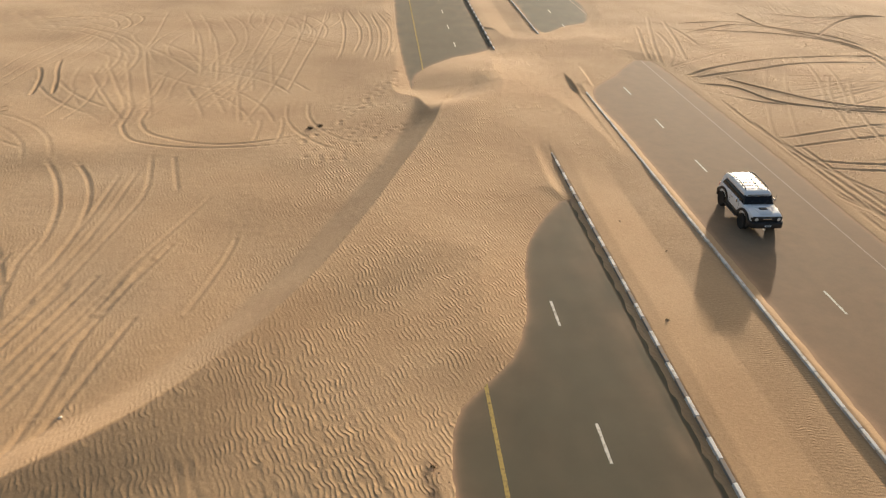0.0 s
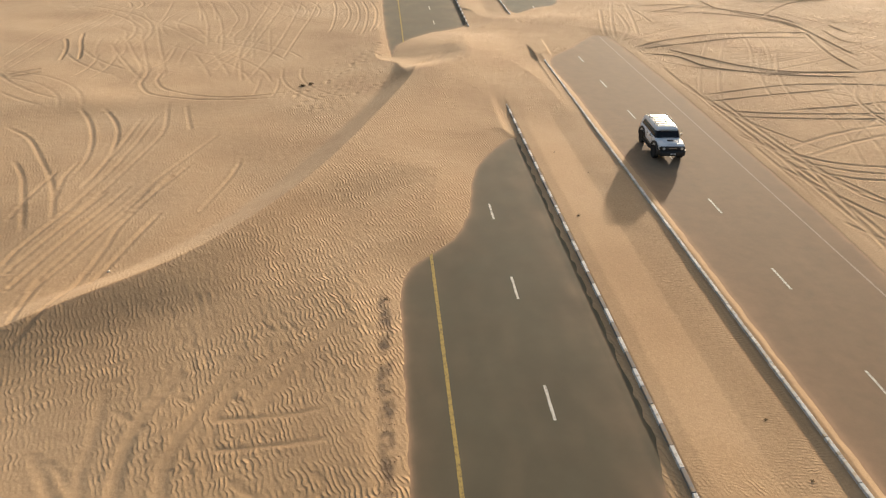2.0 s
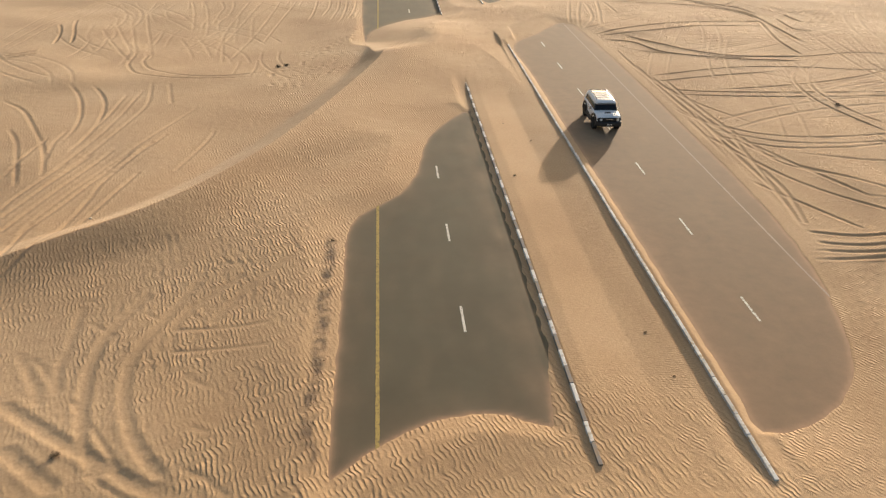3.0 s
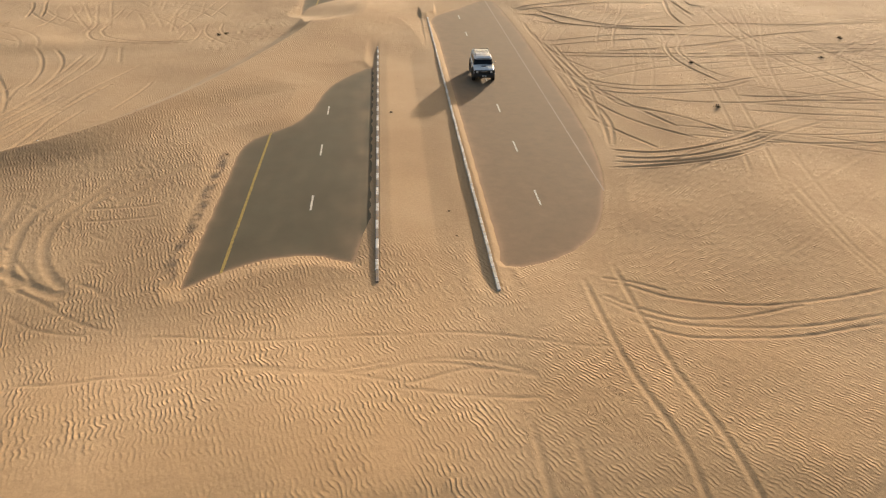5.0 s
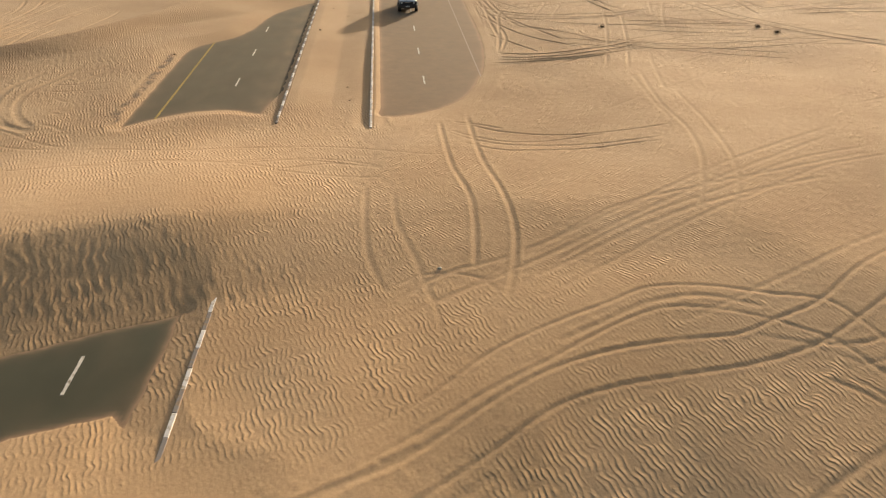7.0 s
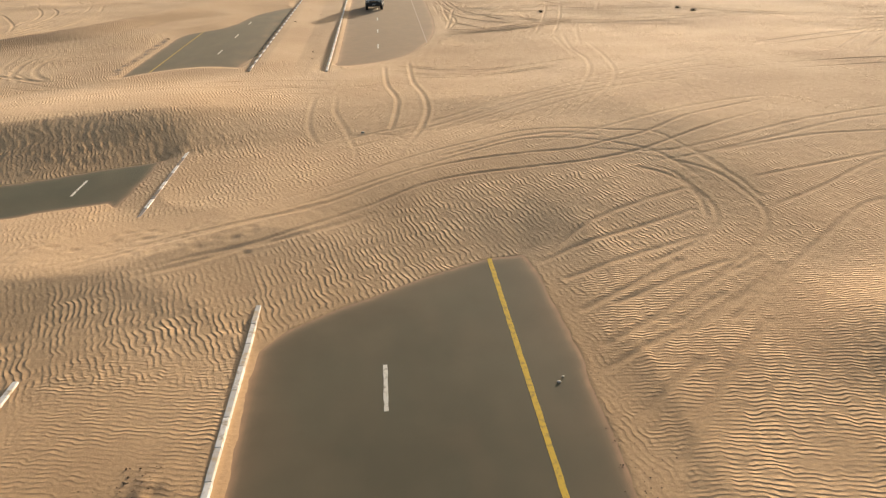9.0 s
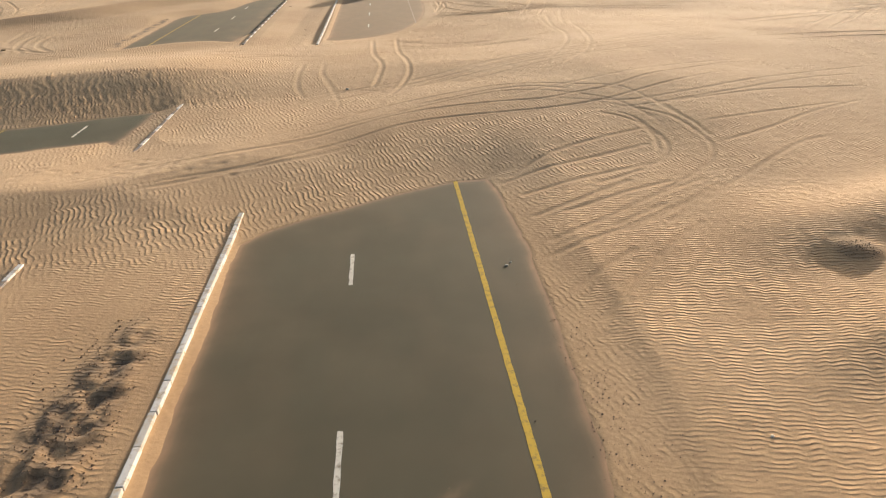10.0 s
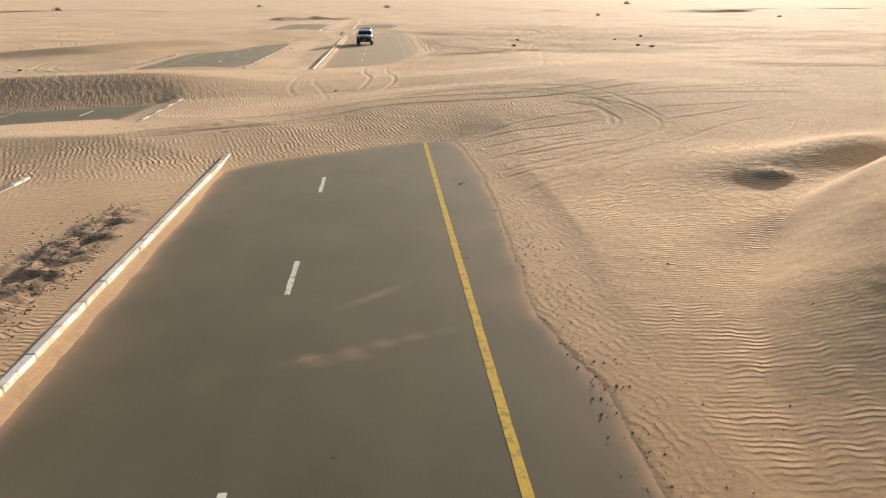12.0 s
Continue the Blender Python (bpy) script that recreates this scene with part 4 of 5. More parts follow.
    z = z + amp * rip * (1 - 0.97 * flat) + rough * near
    crumb = np.clip(0.55 + 1.3 * gnoise(x * 1.6, y * 1.1, 25) + 0.9 * gnoise(x * 3.7, y * 3.7, 26), 0, 1)
    clump = bell(x, y, 34.0, -37.15, 0.62, 0.5)
    SHEET["soil"] = np.clip(soil * crumb * 1.25 + 0.5 * sstep(0.25, 0.6, clump + 0.2 * gnoise(x * 3, y * 3, 27)), 0, 1)
    z = z + 0.16 * clump + soil * (0.12 * gnoise(x * 1.8, y * 1.4, 18) + 0.12 * gnoise(x * 4, y * 3, 19) + 0.05)
    # lap down onto the bare asphalt
    rise = 0.075 + 0.24 * window(x, 15.5, 17.2, 0.2) * window(y, -1, 60, 2) + 0.055 * bell(x, y, 25, -27, 8, 5) + 0.40 * sstep(25.0, 33, x) * (1 - sstep(-38, -32, y)) + 0.13 * window(x, 15.5, 17.6, 0.3) * (1 - sstep(-38, -33, y)) + 0.08 * bell(x, y, 6, 0, 8, 5) + 0.115 * bell(x, y, 5, -16, 10, 6) + 0.05 * window(y, 18, 70, 4) * (1 - sstep(12, 18, x)) - 0.05 * sstep(24.4, 25.2, x) * (window(y, -62, -36.5, 3) + window(y, 14, 60, 3))
    lap = np.where(sd > 0, rise * sd + amp * rip * 0.8 * (1 - 0.97 * flat) * np.clip(sd / 0.4, 0, 1), np.maximum(0.35 * sd, -0.16))
    hard = np.where(sd > 0, np.minimum(z, lap + 0.02 * (sd > 0.05)), lap)
    wl = 1 - sstep(4.5, 8.5, sd + 4 * bell(x, y, 5, -13, 12, 5))
    z = np.where(sd < 0, hard, z * (1 - wl) + np.minimum(z, lap) * wl)
    z = z + np.where(sd > 0, sunk * (0.75 + 0.5 * np.clip(0.5 + gnoise(x / 2.5, y / 2.5, 17), 0, 1)) * sstep(0.1, 0.6, sd), 0)
    # where sand covers the road it stays above it
    on_road = np.maximum(window(x, L_EDGE - 0.4, L_KERB + 0.2, 0.5), window(x, R_KERB - 0.2, R_EDGE + 0.4, 0.5)) * window(y, -95, 145, 1)
    floor_z = np.minimum(0.012 + 0.03 * sd, 0.055) + amp * np.clip(rip, -0.5, 2) * 0.5
    over = np.maximum(z, np.minimum(floor_z, 0.30 * sd + 0.002))
    z = np.where(sd > 0, z + sstep(0.0, 0.5, on_road) * (over - z), z)
    return z


GX = axis([(-46, -36, 0.3), (-36, -9, 0.13), (-9, 40, 0.10), (40, 60, 0.15), (60, 84, 0.36)], 1.10, 2600)
GY = axis([(-74, -54, 0.4), (-54, 20, 0.10), (20, 58, 0.14), (58, 84, 0.20), (84, 108, 0.36)], 1.085, 2600)
GZ = ground_height(GX, GY)


def build_ground():
    nx, ny = len(GX), len(GY)
    x, y = np.meshgrid(GX, GY)
    co = np.stack([x, y, GZ], -1).reshape(-1, 3).astype(np.float32)
    idx = np.arange(nx * ny).reshape(ny, nx)
    quads = np.stack([idx[:-1, :-1], idx[:-1, 1:], idx[1:, 1:], idx[1:, :-1]], -1).reshape(-1, 4)
    me = bpy.data.meshes.new("ground")
    me.vertices.add(len(co))
    me.vertices.foreach_set("co", co.ravel())
    me.loops.add(quads.size)
    me.loops.foreach_set("vertex_index", quads.ravel().astype(np.int32))
    me.polygons.add(len(quads))
    me.polygons.foreach_set("loop_start", np.arange(0, quads.size, 4, dtype=np.int32))
    me.polygons.foreach_set("use_smooth", np.ones(len(quads), bool))
    me.update(calc_edges=True)
    for key, values in SHEET.items():
        me.attributes.new(key, "FLOAT", "POINT").data.foreach_set("value", values.astype(np.float32).ravel())
    me.materials.append(SAND)
    return tagged(new("ground", me), "wind-rippled tan desert sand crossed by wheel tracks", "sand", kind="structure")


build_ground()


def height_at(px, py):
    i, j = np.searchsorted(GX, px) - 1, np.searchsorted(GY, py) - 1
    u, v = (px - GX[i]) / (GX[i + 1] - GX[i]), (py - GY[j]) / (GY[j + 1] - GY[j])
    return float((GZ[j, i] * (1 - u) + GZ[j, i + 1] * u) * (1 - v) + (GZ[j + 1, i] * (1 - u) + GZ[j + 1, i + 1] * u) * v)


# ---- carriageways ----
def build_road(name, x0, x1, label):
    X, Y = np.linspace(x0, x1, 80), np.arange(-90.0, 140.01, 0.2)
    sd = bare_distance(X, Y, 6.0)
    x, y = np.meshgrid(X, Y)
    dust = 0.95 * np.exp(np.minimum(sd, 0) / 0.10) + 0.22 * np.exp(np.minimum(sd, 0) / 0.9) * (0.6 + gnoise(x / 2, y / 2, 50)) * (1 - 0.75 * (y < -12) * (x < 12))
    dust = dust * (1 - 0.9 * window(x, 9.6, 10.6, 0.15) * window(y, 5, 35, 1))
    dust = dust + 0.35 * np.exp(-np.maximum(9.9 - x, 0) / 0.9) * (x < 9.92) * np.clip(0.3 + gnoise(x / 1.2, y / 2.5, 52), 0, 1) * (x < 11)
    dust = dust + 0.07 * window(x, 16, 26, 0.5) * (y < -20) + 0.10 * (x < 12) * (y > -2)
    dust = dust + 0.52 * window(x, 16, 26, 0.5) * window(y, 0, 70, 4)
    for px, py, ax, ay, turn in ((21.6, -44.8, 0.6, 0.10, 38), (21.5, -46.9, 1.3, 0.07, 20), (21.0, -47.3, 0.5, 0.08, 14), (20.5, -47.2, 0.2, 0.08, 20)):
        dust = dust + 0.35 * bell(x, y, px, py, ax, ay, turn)
    dust = np.clip(dust + 0.10 * np.clip(gnoise(x / 0.9, y / 2.2, 51) + 0.1, 0, 1), 0, 1)
    z = np.zeros_like(x)
    nx, ny = len(X), len(Y)
    idx = np.arange(nx * ny).reshape(ny, nx)
    quads = np.stack([idx[:-1, :-1], idx[:-1, 1:], idx[1:, 1:], idx[1:, :-1]], -1).reshape(-1, 4)
    top = np.stack([x, y, z], -1).reshape(-1, 3)
    rim = np.concatenate([idx[0], idx[1:, -1], idx[-1, -2::-1], idx[-2:0:-1, 0]])
    low = top[rim] - np.array([0, 0, 0.14])
    n0 = len(top)
    k = len(rim)
    side = [(rim[i], n0 + i, n0 + (i + 1) % k, rim[(i + 1) % k]) for i in range(k)]
    me = bpy.data.meshes.new(name)
    me.from_pydata(np.concatenate([top, low]).tolist(), [], quads.tolist() + [tuple(int(v) for v in q) for q in side])
    at = me.attributes.new("dust", "FLOAT", "POINT")
    at.data.foreach_set("value", np.concatenate([dust.ravel(), np.ones(k)]).astype(np.float32))
    me.materials.append(ASPHALT)
    return tagged(new(name, me), label, "road", kind="structure")


road_west = build_road("road", L_EDGE, L_KERB - 0.11, "dusty grey-brown asphalt carriageway half buried by sand")
road_east = build_road("road", R_KERB + 0.11, R_EDGE, "sand-dusted asphalt carriageway half buried by drifts")


def strip_mesh(name, w, length, mat):
    bm = bmesh.new()
    r = random.Random(len(name) + int(length * 10))
    n = max(2, int(length / 0.25))
    rows = []
    for i in range(n + 1):
        yy = -length / 2 + length * i / n
        rows.append([bm.verts.new((-w / 2 + r.uniform(-0.008, 0.008), yy, 0)), bm.verts.new((w / 2 + r.uniform(-0.008, 0.008), yy, 0))])
    for a, b in zip(rows[:-1], rows[1:]):
        bm.faces.new((a[0], a[1], b[1], b[0]))
    me = bpy.data.meshes.new(name)
    bm.to_mesh(me)
    bm.free()
    me.materials.append(mat)
    return me


DASH = strip_mesh("lane_mark", 0.115, 1.85, LINE_WHITE)
for road, xd, y0 in ((road_west, L_DASH, 9.5), (road_east, R_DASH, 17.1)):
    for k in range(-14, 18):
        yy = y0 + 7.6 * k
        if -88 < yy < 135:
            ob = new("lane_mark", DASH)
            ob.location = (xd, yy, 0.004)
            ob.parent = road
for road, xl, y0, y1, mat, lab in ((road_west, L_YELLOW, -90, 140, LINE_OCHRE, "worn yellow edge line"), (road_east, R_LINE, -90, -20, LINE_YELLOW, "worn yellow edge line"),
                                   (road_east, R_LINE + 0.60, -4, 140, LINE_FADED, "faded dusty edge line")):
    ob = new("edge_line", strip_mesh("edge_line", 0.10 if mat == LINE_FADED else 0.15, y1 - y0, mat))
    ob.location = (xl, (y0 + y1) / 2, 0.004)
    ob.parent = road
    tagged(ob, lab)

# kerbs, stone by stone
bm = bmesh.new()
box(bm, 0, 0, 0, 0.16, 0.985, 0.34, 0.018)
STONE = bpy.data.meshes.new("kerb_stone")
bm.to_mesh(STONE)
bm.free()
STONE.materials.append(KERB_WHITE)
STONE_D = STONE.copy()
STONE_D.materials[0] = KERB_DARK


def build_kerb(xk, spans, dark, label):
    base = tagged(new("kerb"), label, "kerb", kind="structure")
    r = random.Random(int(xk * 10))
    for y0, y1 in spans:
        for i in range(int(y0), int(y1)):
            ob = new("kerb_stone", dark if i % 2 else STONE)
            ob.matrix_basis = pose(xk + r.uniform(-0.01, 0.01), i + 0.5, r.uniform(-0.006, 0.006), r.uniform(-0.4, 0.4), r.uniform(-1.2, 1.2), r.uniform(-0.4, 0.4))
            ob.parent = base


STONE_G = STONE.copy()
STONE_G.materials[0] = KERB_GREY
build_kerb(L_KERB, [(-64, -35), (-25, -16), (1, 46), (68, 122)], STONE_D, "black and white painted kerb half sunk in sand")
build_kerb(R_KERB, [(-64, -32), (0, 58), (74, 122)], STONE_G, "dusty white painted kerb with sand drifted against it")


# low sand ridges far off
def build_ridge(cx, cy, length, width, h, turn, seed):
    r = np.random.RandomState(seed)
    u, v = np.meshgrid(np.linspace(-1, 1, 60), np.linspace(-1, 1, 16))
    shape = np.clip(1 - np.abs(u) ** 2.5, 0, 1) * np.clip(1 - v ** 2, 0, 1) * (0.8 + 0.5 * gnoise(u * 4 + seed, v * 1.5, 3))
    x, y = u * length / 2, v * width / 2 + 0.12 * length * gnoise(u * 1.7 + seed, u * 0, 4)
    c, sn = math.cos(radians(turn)), math.sin(radians(turn))
    co = np.stack([cx + x * c - y * sn, cy + x * sn + y * c, h * shape - 0.6 + 0 * x], -1).reshape(-1, 3)
    idx = np.arange(u.size).reshape(u.shape)
    quads = np.stack([idx[:-1, :-1], idx[:-1, 1:], idx[1:, 1:], idx[1:, :-1]], -1).reshape(-1, 4)
    me = bpy.data.meshes.new("sand_ridge")
    me.from_pydata(co.tolist(), [], quads.tolist())
    me.polygons.foreach_set("use_smooth", [True] * len(me.polygons))
    me.materials.append(SAND)
    tagged(new("sand_ridge", me), "low pale sand ridge far off on the plain", "dune", kind="structure")


for k, (cx, cy, length, width, h, turn) in enumerate([(2, 138, 34, 16, 1.7, 5), (30, 190, 50, 14, 1.3, -4), (160, 230, 60, 22, 2.0, 8), (118, 262, 70, 18, 1.6, -3),
                                                      (-110, 268, 120, 12, 1.2, 2), (60, 290, 160, 18, 1.3, 1), (230, 300, 150, 22, 1.7, 4)]):
    build_ridge(cx, cy, length, width, h, turn, 5 + k)


# ---- the off-road vehicle ----
CAR_WHITE = make_plain("car_white", (0.86, 0.86, 0.86), 0.3, 0.0, 0.5, 0.03)
CAR_BLACK = make_plain("car_black", (0.022, 0.021, 0.020), 0.55, 0.0, 0.4, 0.25)
CAR_GLASS = make_plain("car_glass", (0.010, 0.011, 0.013), 0.12, 0.0, 0.35, 0.1)
TYRE = make_plain("tyre", (0.024, 0.023, 0.022), 0.85, 0.0, 0.3, 0.3, 8)
RIM = make_plain("rim", (0.05, 0.05, 0.05), 0.4, 0.7, 0.5, 0.2)
CHROME = make_plain("chrome", (0.75, 0.74, 0.72), 0.18, 1.0, 0.5, 0.05)
LAMP_GLASS = make_plain("lamp_glass", (0.78, 0.78, 0.76), 0.12, 0.3, 0.6, 0.05)
SIGNAL = make_plain("signal", (0.55, 0.10, 0.04), 0.3, 0.0, 0.5, 0.05)
PLATE = make_plain("plate", (0.70, 0.70, 0.68), 0.5, 0.0, 0.4, 0.05)


def ring_rect(w, z0, z1, r, y, n=5):
    """Rounded rectangle across the vehicle at y."""
    pts = []
    for cx, cz, a0 in ((w - r, z1 - r, 0), (-w + r, z1 - r, 90), (-w + r, z0 + r, 180), (w - r, z0 + r, 270)):
        for i in range(n + 1):
            a = radians(a0 + 90 * i / n)
            pts.append((cx + r * math.cos(a), y, cz + r * math.sin(a)))
    return pts


def ring_flat(w, y0, y1, r, z, n=5):
    """Rounded rectangle in plan at height z."""
    pts = []
    for cx, cy, a0 in ((w - r, y1 - r, 0), (-w + r, y1 - r, 90), (-w + r, y0 + r, 180), (w - r, y0 + r, 270)):
        for i in range(n + 1):
            a = radians(a0 + 90 * i / n)
            pts.append((cx + r * math.cos(a), cy + r * math.sin(a), z))
    return pts


def loft(bm, rings, caps=True):
    rows = [[bm.verts.new(p) for p in ring] for ring in rings]
    k = len(rows[0])
    for a, b in zip(rows[:-1], rows[1:]):
        for i in range(k):
            bm.faces.new((a[i], a[(i + 1) % k], b[(i + 1) % k], b[i]))
    if caps:
        bm.faces.new(rows[0][::-1])
        bm.faces.new(rows[-1])
    bmesh.ops.recalc_face_normals(bm, faces=bm.faces)


def tube(bm, pts, r, n=8):
    """A round bar along points."""
    p = [Vector(q) for q in pts]
    rings = []
    for i, q in enumerate(p):
        t = (p[min(i + 1, len(p) - 1)] - p[max(i - 1, 0)]).normalized()
        u = t.orthogonal().normalized() if i == 0 else (u - t * u.dot(t)).normalized()
        v = t.cross(u)
        rings.append([q + r * (math.cos(2 * math.pi * k / n) * u + math.sin(2 * math.pi * k / n) * v) for k in range(n)])
    loft(bm, rings)


def lathe(bm, profile, axis_x=True, n=28, at=(0, 0, 0)):
    """Turns a profile of (radius, offset) round the x axis (or y)."""
    rows = []
    for r, o in profile:
        row = []
        for k in range(n):
            a = 2 * math.pi * k / n
            c, s = r * math.cos(a), r * math.sin(a)
            row.append(bm.verts.new((at[0] + o, at[1] + c, at[2] + s) if axis_x else (at[0] + c, at[1] + o, at[2] + s)))
        rows.append(row)
    for a, b in zip(rows[:-1], rows[1:]):
        for i in range(n):
            bm.faces.new((a[i], a[(i + 1) % n], b[(i + 1) % n], b[i]))
    bm.faces.new(rows[0][::-1])
    bm.faces.new(rows[-1])
    bmesh.ops.recalc_face_normals(bm, faces=bm.faces)


def quad_slab(bm, corners, thick):
    """A four-cornered plate with thickness along its normal."""
    c = [Vector(q) for q in corners]
    n = (c[1] - c[0]).cross(c[2] - c[0]).normalized() * thick
    a = [bm.verts.new(q) for q in c]
    b = [bm.verts.new(q + n) for q in c]
    bm.faces.new(a[::-1])
    bm.faces.new(b)
    for i in range(4):
        bm.faces.new((a[i], a[(i + 1) % 4], b[(i + 1) % 4], b[i]))
    bmesh.ops.recalc_face_normals(bm, faces=bm.faces)


def wheel(parent, x, y, z, side, r=0.42):
    bm = bmesh.new()
    w = 0.15
    lathe(bm, [(0.25, -w * 0.8), (0.36, -w), (r - 0.03, -w), (r, -w * 0.78), (r, w * 0.78), (r - 0.03, w), (0.36, w), (0.25, w * 0.8)])
    for k in range(26):                                # tread lugs
        a = 2 * math.pi * k / 26
        for s in (-1, 1):
            box(bm, 0, 0, 0, 0.10, 0.055, 0.03, 0, Matrix.Rotation(a, 4, "X") @ Matrix.Translation((s * 0.085, 0, r + 0.004)))
    ty = part("wheel", bm, TYRE, parent, "chunky black off-road tyre", True, pose(x, y, z))
    bm = bmesh.new()
    s = 0.10 * side
    lathe(bm, [(0.25, s * 0.2), (0.25, s), (0.235, s * 1.15), (0.19, s * 0.75), (0.07, s * 0.8), (0.06, s * 1.1)], n=24)
    for k in range(6):
        a = 2 * math.pi * k / 6
        box(bm, 0, 0, 0, 0.03, 0.06, 0.17, 0.006, Matrix.Rotation(a, 4, "X") @ Matrix.Translation((s * 0.95, 0, 0.14)))
    part("rim", bm, RIM, ty, "dark alloy rim")
    return ty


def arch(parent, x, y, side):
    """Wide black flare over a wheel."""
    bm = bmesh.new()
    prof = []
    for i in range(13):
        a = radians(-12 + 204 * i / 12)
        prof.append((0.56 * math.cos(a), 0.50 + 0.50 * math.sin(a)))
    rings = []
    for cy, cz in prof:
        k = Vector((cy, cz - 0.46)).normalized()
        o = (cy + k.x * 0.16, cz + k.y * 0.13)
        rings.append([(x, y + cy, cz), (x + side * 0.10, y + cy, cz), (x + side * 0.085, y + o[0], o[1]), (x, y + o[0], o[1])])
    loft(bm, rings)
    return part("wheel_arch", bm, CAR_BLACK, parent, "flared black plastic wheel arch")


def build_suv(m):
    car = tagged(new("off_road_car"), "white boxy off-road car with black trim and roof rack", "car")
    car.matrix_basis = m
    bm = bmesh.new()
    loft(bm, [ring_rect(w, z0, z1, r, y) for y, w, z0, z1, r in (
        (-2.16, 0.74, 0.80, 1.04, 0.08), (-2.10, 0.82, 0.70, 1.11, 0.10), (-1.85, 0.86, 0.62, 1.16, 0.11), (-1.45, 0.88, 0.60, 1.195, 0.11), (-0.95, 0.895, 0.60, 1.22, 0.10),
        (-0.5, 0.90, 0.60, 1.23, 0.10), (0.6, 0.90, 0.60, 1.23, 0.10), (1.8, 0.895, 0.60, 1.23, 0.10), (2.06, 0.87, 0.64, 1.22, 0.10), (2.14, 0.82, 0.70, 1.18, 0.09))])
    part("body", bm, CAR_WHITE, car, "white painted body shell", True)
    bm = bmesh.new()
    loft(bm, [ring_flat(w, y0, y1, r, z) for z, w, y0, y1, r in ((1.19, 0.835, -1.00, 2.07, 0.13), (1.30, 0.82, -0.93, 2.06, 0.13), (1.62, 0.745, -0.70, 1.98, 0.13))])
    part("window", bm, CAR_GLASS, car, "dark tinted wrap-round glazing", True)
    bm = bmesh.new()
    loft(bm, [ring_flat(w, y0, y1, r, z) for z, w, y0, y1, r in ((1.60, 0.765, -0.74, 2.01, 0.14), (1.66, 0.765, -0.74, 2.01, 0.14), (1.74, 0.745, -0.68, 1.98, 0.15), (1.80, 0.70, -0.58, 1.90, 0.16), (1.825, 0.60, -0.42, 1.75, 0.16))])
    part("roof", bm, CAR_WHITE, car, "white roof panel", True)
    for s in (-1, 1):                                  # windscreen posts, rear quarters, door line
        bm = bmesh.new()
        tube(bm, [(s * 0.80, -0.955, 1.20), (s * 0.775, -0.84, 1.36), (s * 0.725, -0.69, 1.63)], 0.045)
        part("windscreen_post", bm, CAR_BLACK, car)
        bm = bmesh.new()
        quad_slab(bm, [(s * 0.845, 1.86, 1.20), (s * 0.845, 2.0, 1.20), (s * 0.762, 1.96, 1.62), (s * 0.762, 1.60, 1.62)], 0.012 * s)
        part("rear_pillar", bm, CAR_WHITE, car)
        bm = bmesh.new()
        box(bm, s * 0.902, -0.58, 0.92, 0.008, 0.012, 0.56)
        part("door_gap", bm, CAR_BLACK, car)
        bm = bmesh.new()
        box(bm, s * 0.902, 0.52, 0.92, 0.008, 0.012, 0.56)
        part("door_gap", bm, CAR_BLACK, car)
        bm = bmesh.new()
        box(bm, s * 0.915, 0.30, 1.08, 0.03, 0.20, 0.035, 0.01)
        part("door_handle", bm, CHROME, car, "chrome door handle")
        bm = bmesh.new()
        box(bm, s * 0.93, 0.0, 0.56, 0.10, 1.66, 0.16, 0.03)
        box(bm, s * 1.0, 0.0, 0.46, 0.14, 1.60, 0.045, 0.015)
        part("side_step", bm, CAR_BLACK, car, "black sill and side step")
        bm = bmesh.new()
        box(bm, s * 1.03, -0.62, 1.30, 0.17, 0.10, 0.19, 0.035)
        box(bm, s * 0.93, -0.62, 1.26, 0.12, 0.04, 0.05, 0.01)
        part("side_mirror", bm, CHROME, car, "chrome-cased door mirror")
        for y in (-1.345, 1.345):
            arch(car, s * 0.86, y, s)
            wheel(car, s * 0.83, y, 0.42, s)
        bm = bmesh.new()
        lathe(bm, [(0.02, 0.0), (0.105, 0.0), (0.105, -0.05), (0.085, -0.075), (0.02, -0.085)], False, 24, (s * 0.60, -2.17, 0.955))
        lamp = part("headlight", bm, LAMP_GLASS, car, "round bright headlight")
        bm = bmesh.new()
        lathe(bm, [(0.105, 0.0), (0.135, 0.0), (0.135, -0.06), (0.105, -0.06)], False, 24, (s * 0.60, -2.17, 0.955))
        part("lamp_ring", bm, CAR_BLACK, lamp)
        bm = bmesh.new()
        box(bm, s * 0.80, -2.09, 0.955, 0.10, 0.10, 0.12, 0.02)
        part("turn_signal", bm, CAR_BLACK, car)
        bm = bmesh.new()
        box(bm, s * 0.80, 2.13, 1.0, 0.12, 0.06, 0.22, 0.02)
        part("tail_lamp", bm, SIGNAL, car, "red tail lamp")
    bm = bmesh.new()                                   # grille with bars
    box(bm, 0, -2.15, 0.935, 1.62, 0.10, 0.30, 0.04)
    grille = part("grille", bm, CAR_BLACK, car, "black grille band between the lamps")
    bm = bmesh.new()
    box(bm, 0, -2.21, 0.975, 0.50, 0.02, 0.045, 0.008)
    part("grille_badge", bm, CHROME, grille, "pale badge bar")
    bm = bmesh.new()
    loft(bm, [ring_rect(w, z0, z1, 0.05, y) for y, w, z0, z1 in ((-2.40, 0.62, 0.52, 0.76), (-2.36, 0.80, 0.50, 0.80), (-2.15, 0.92, 0.50, 0.82), (-1.92, 0.94, 0.52, 0.82))])
    bumper = part("front_bumper", bm, CAR_BLACK, car, "black steel front bumper", True)
    bm = bmesh.new()
    box(bm, 0, -2.412, 0.66, 0.34, 0.02, 0.09, 0.005)
    part("number_plate", bm, PLATE, bumper, "pale number plate")
    bm = bmesh.new()
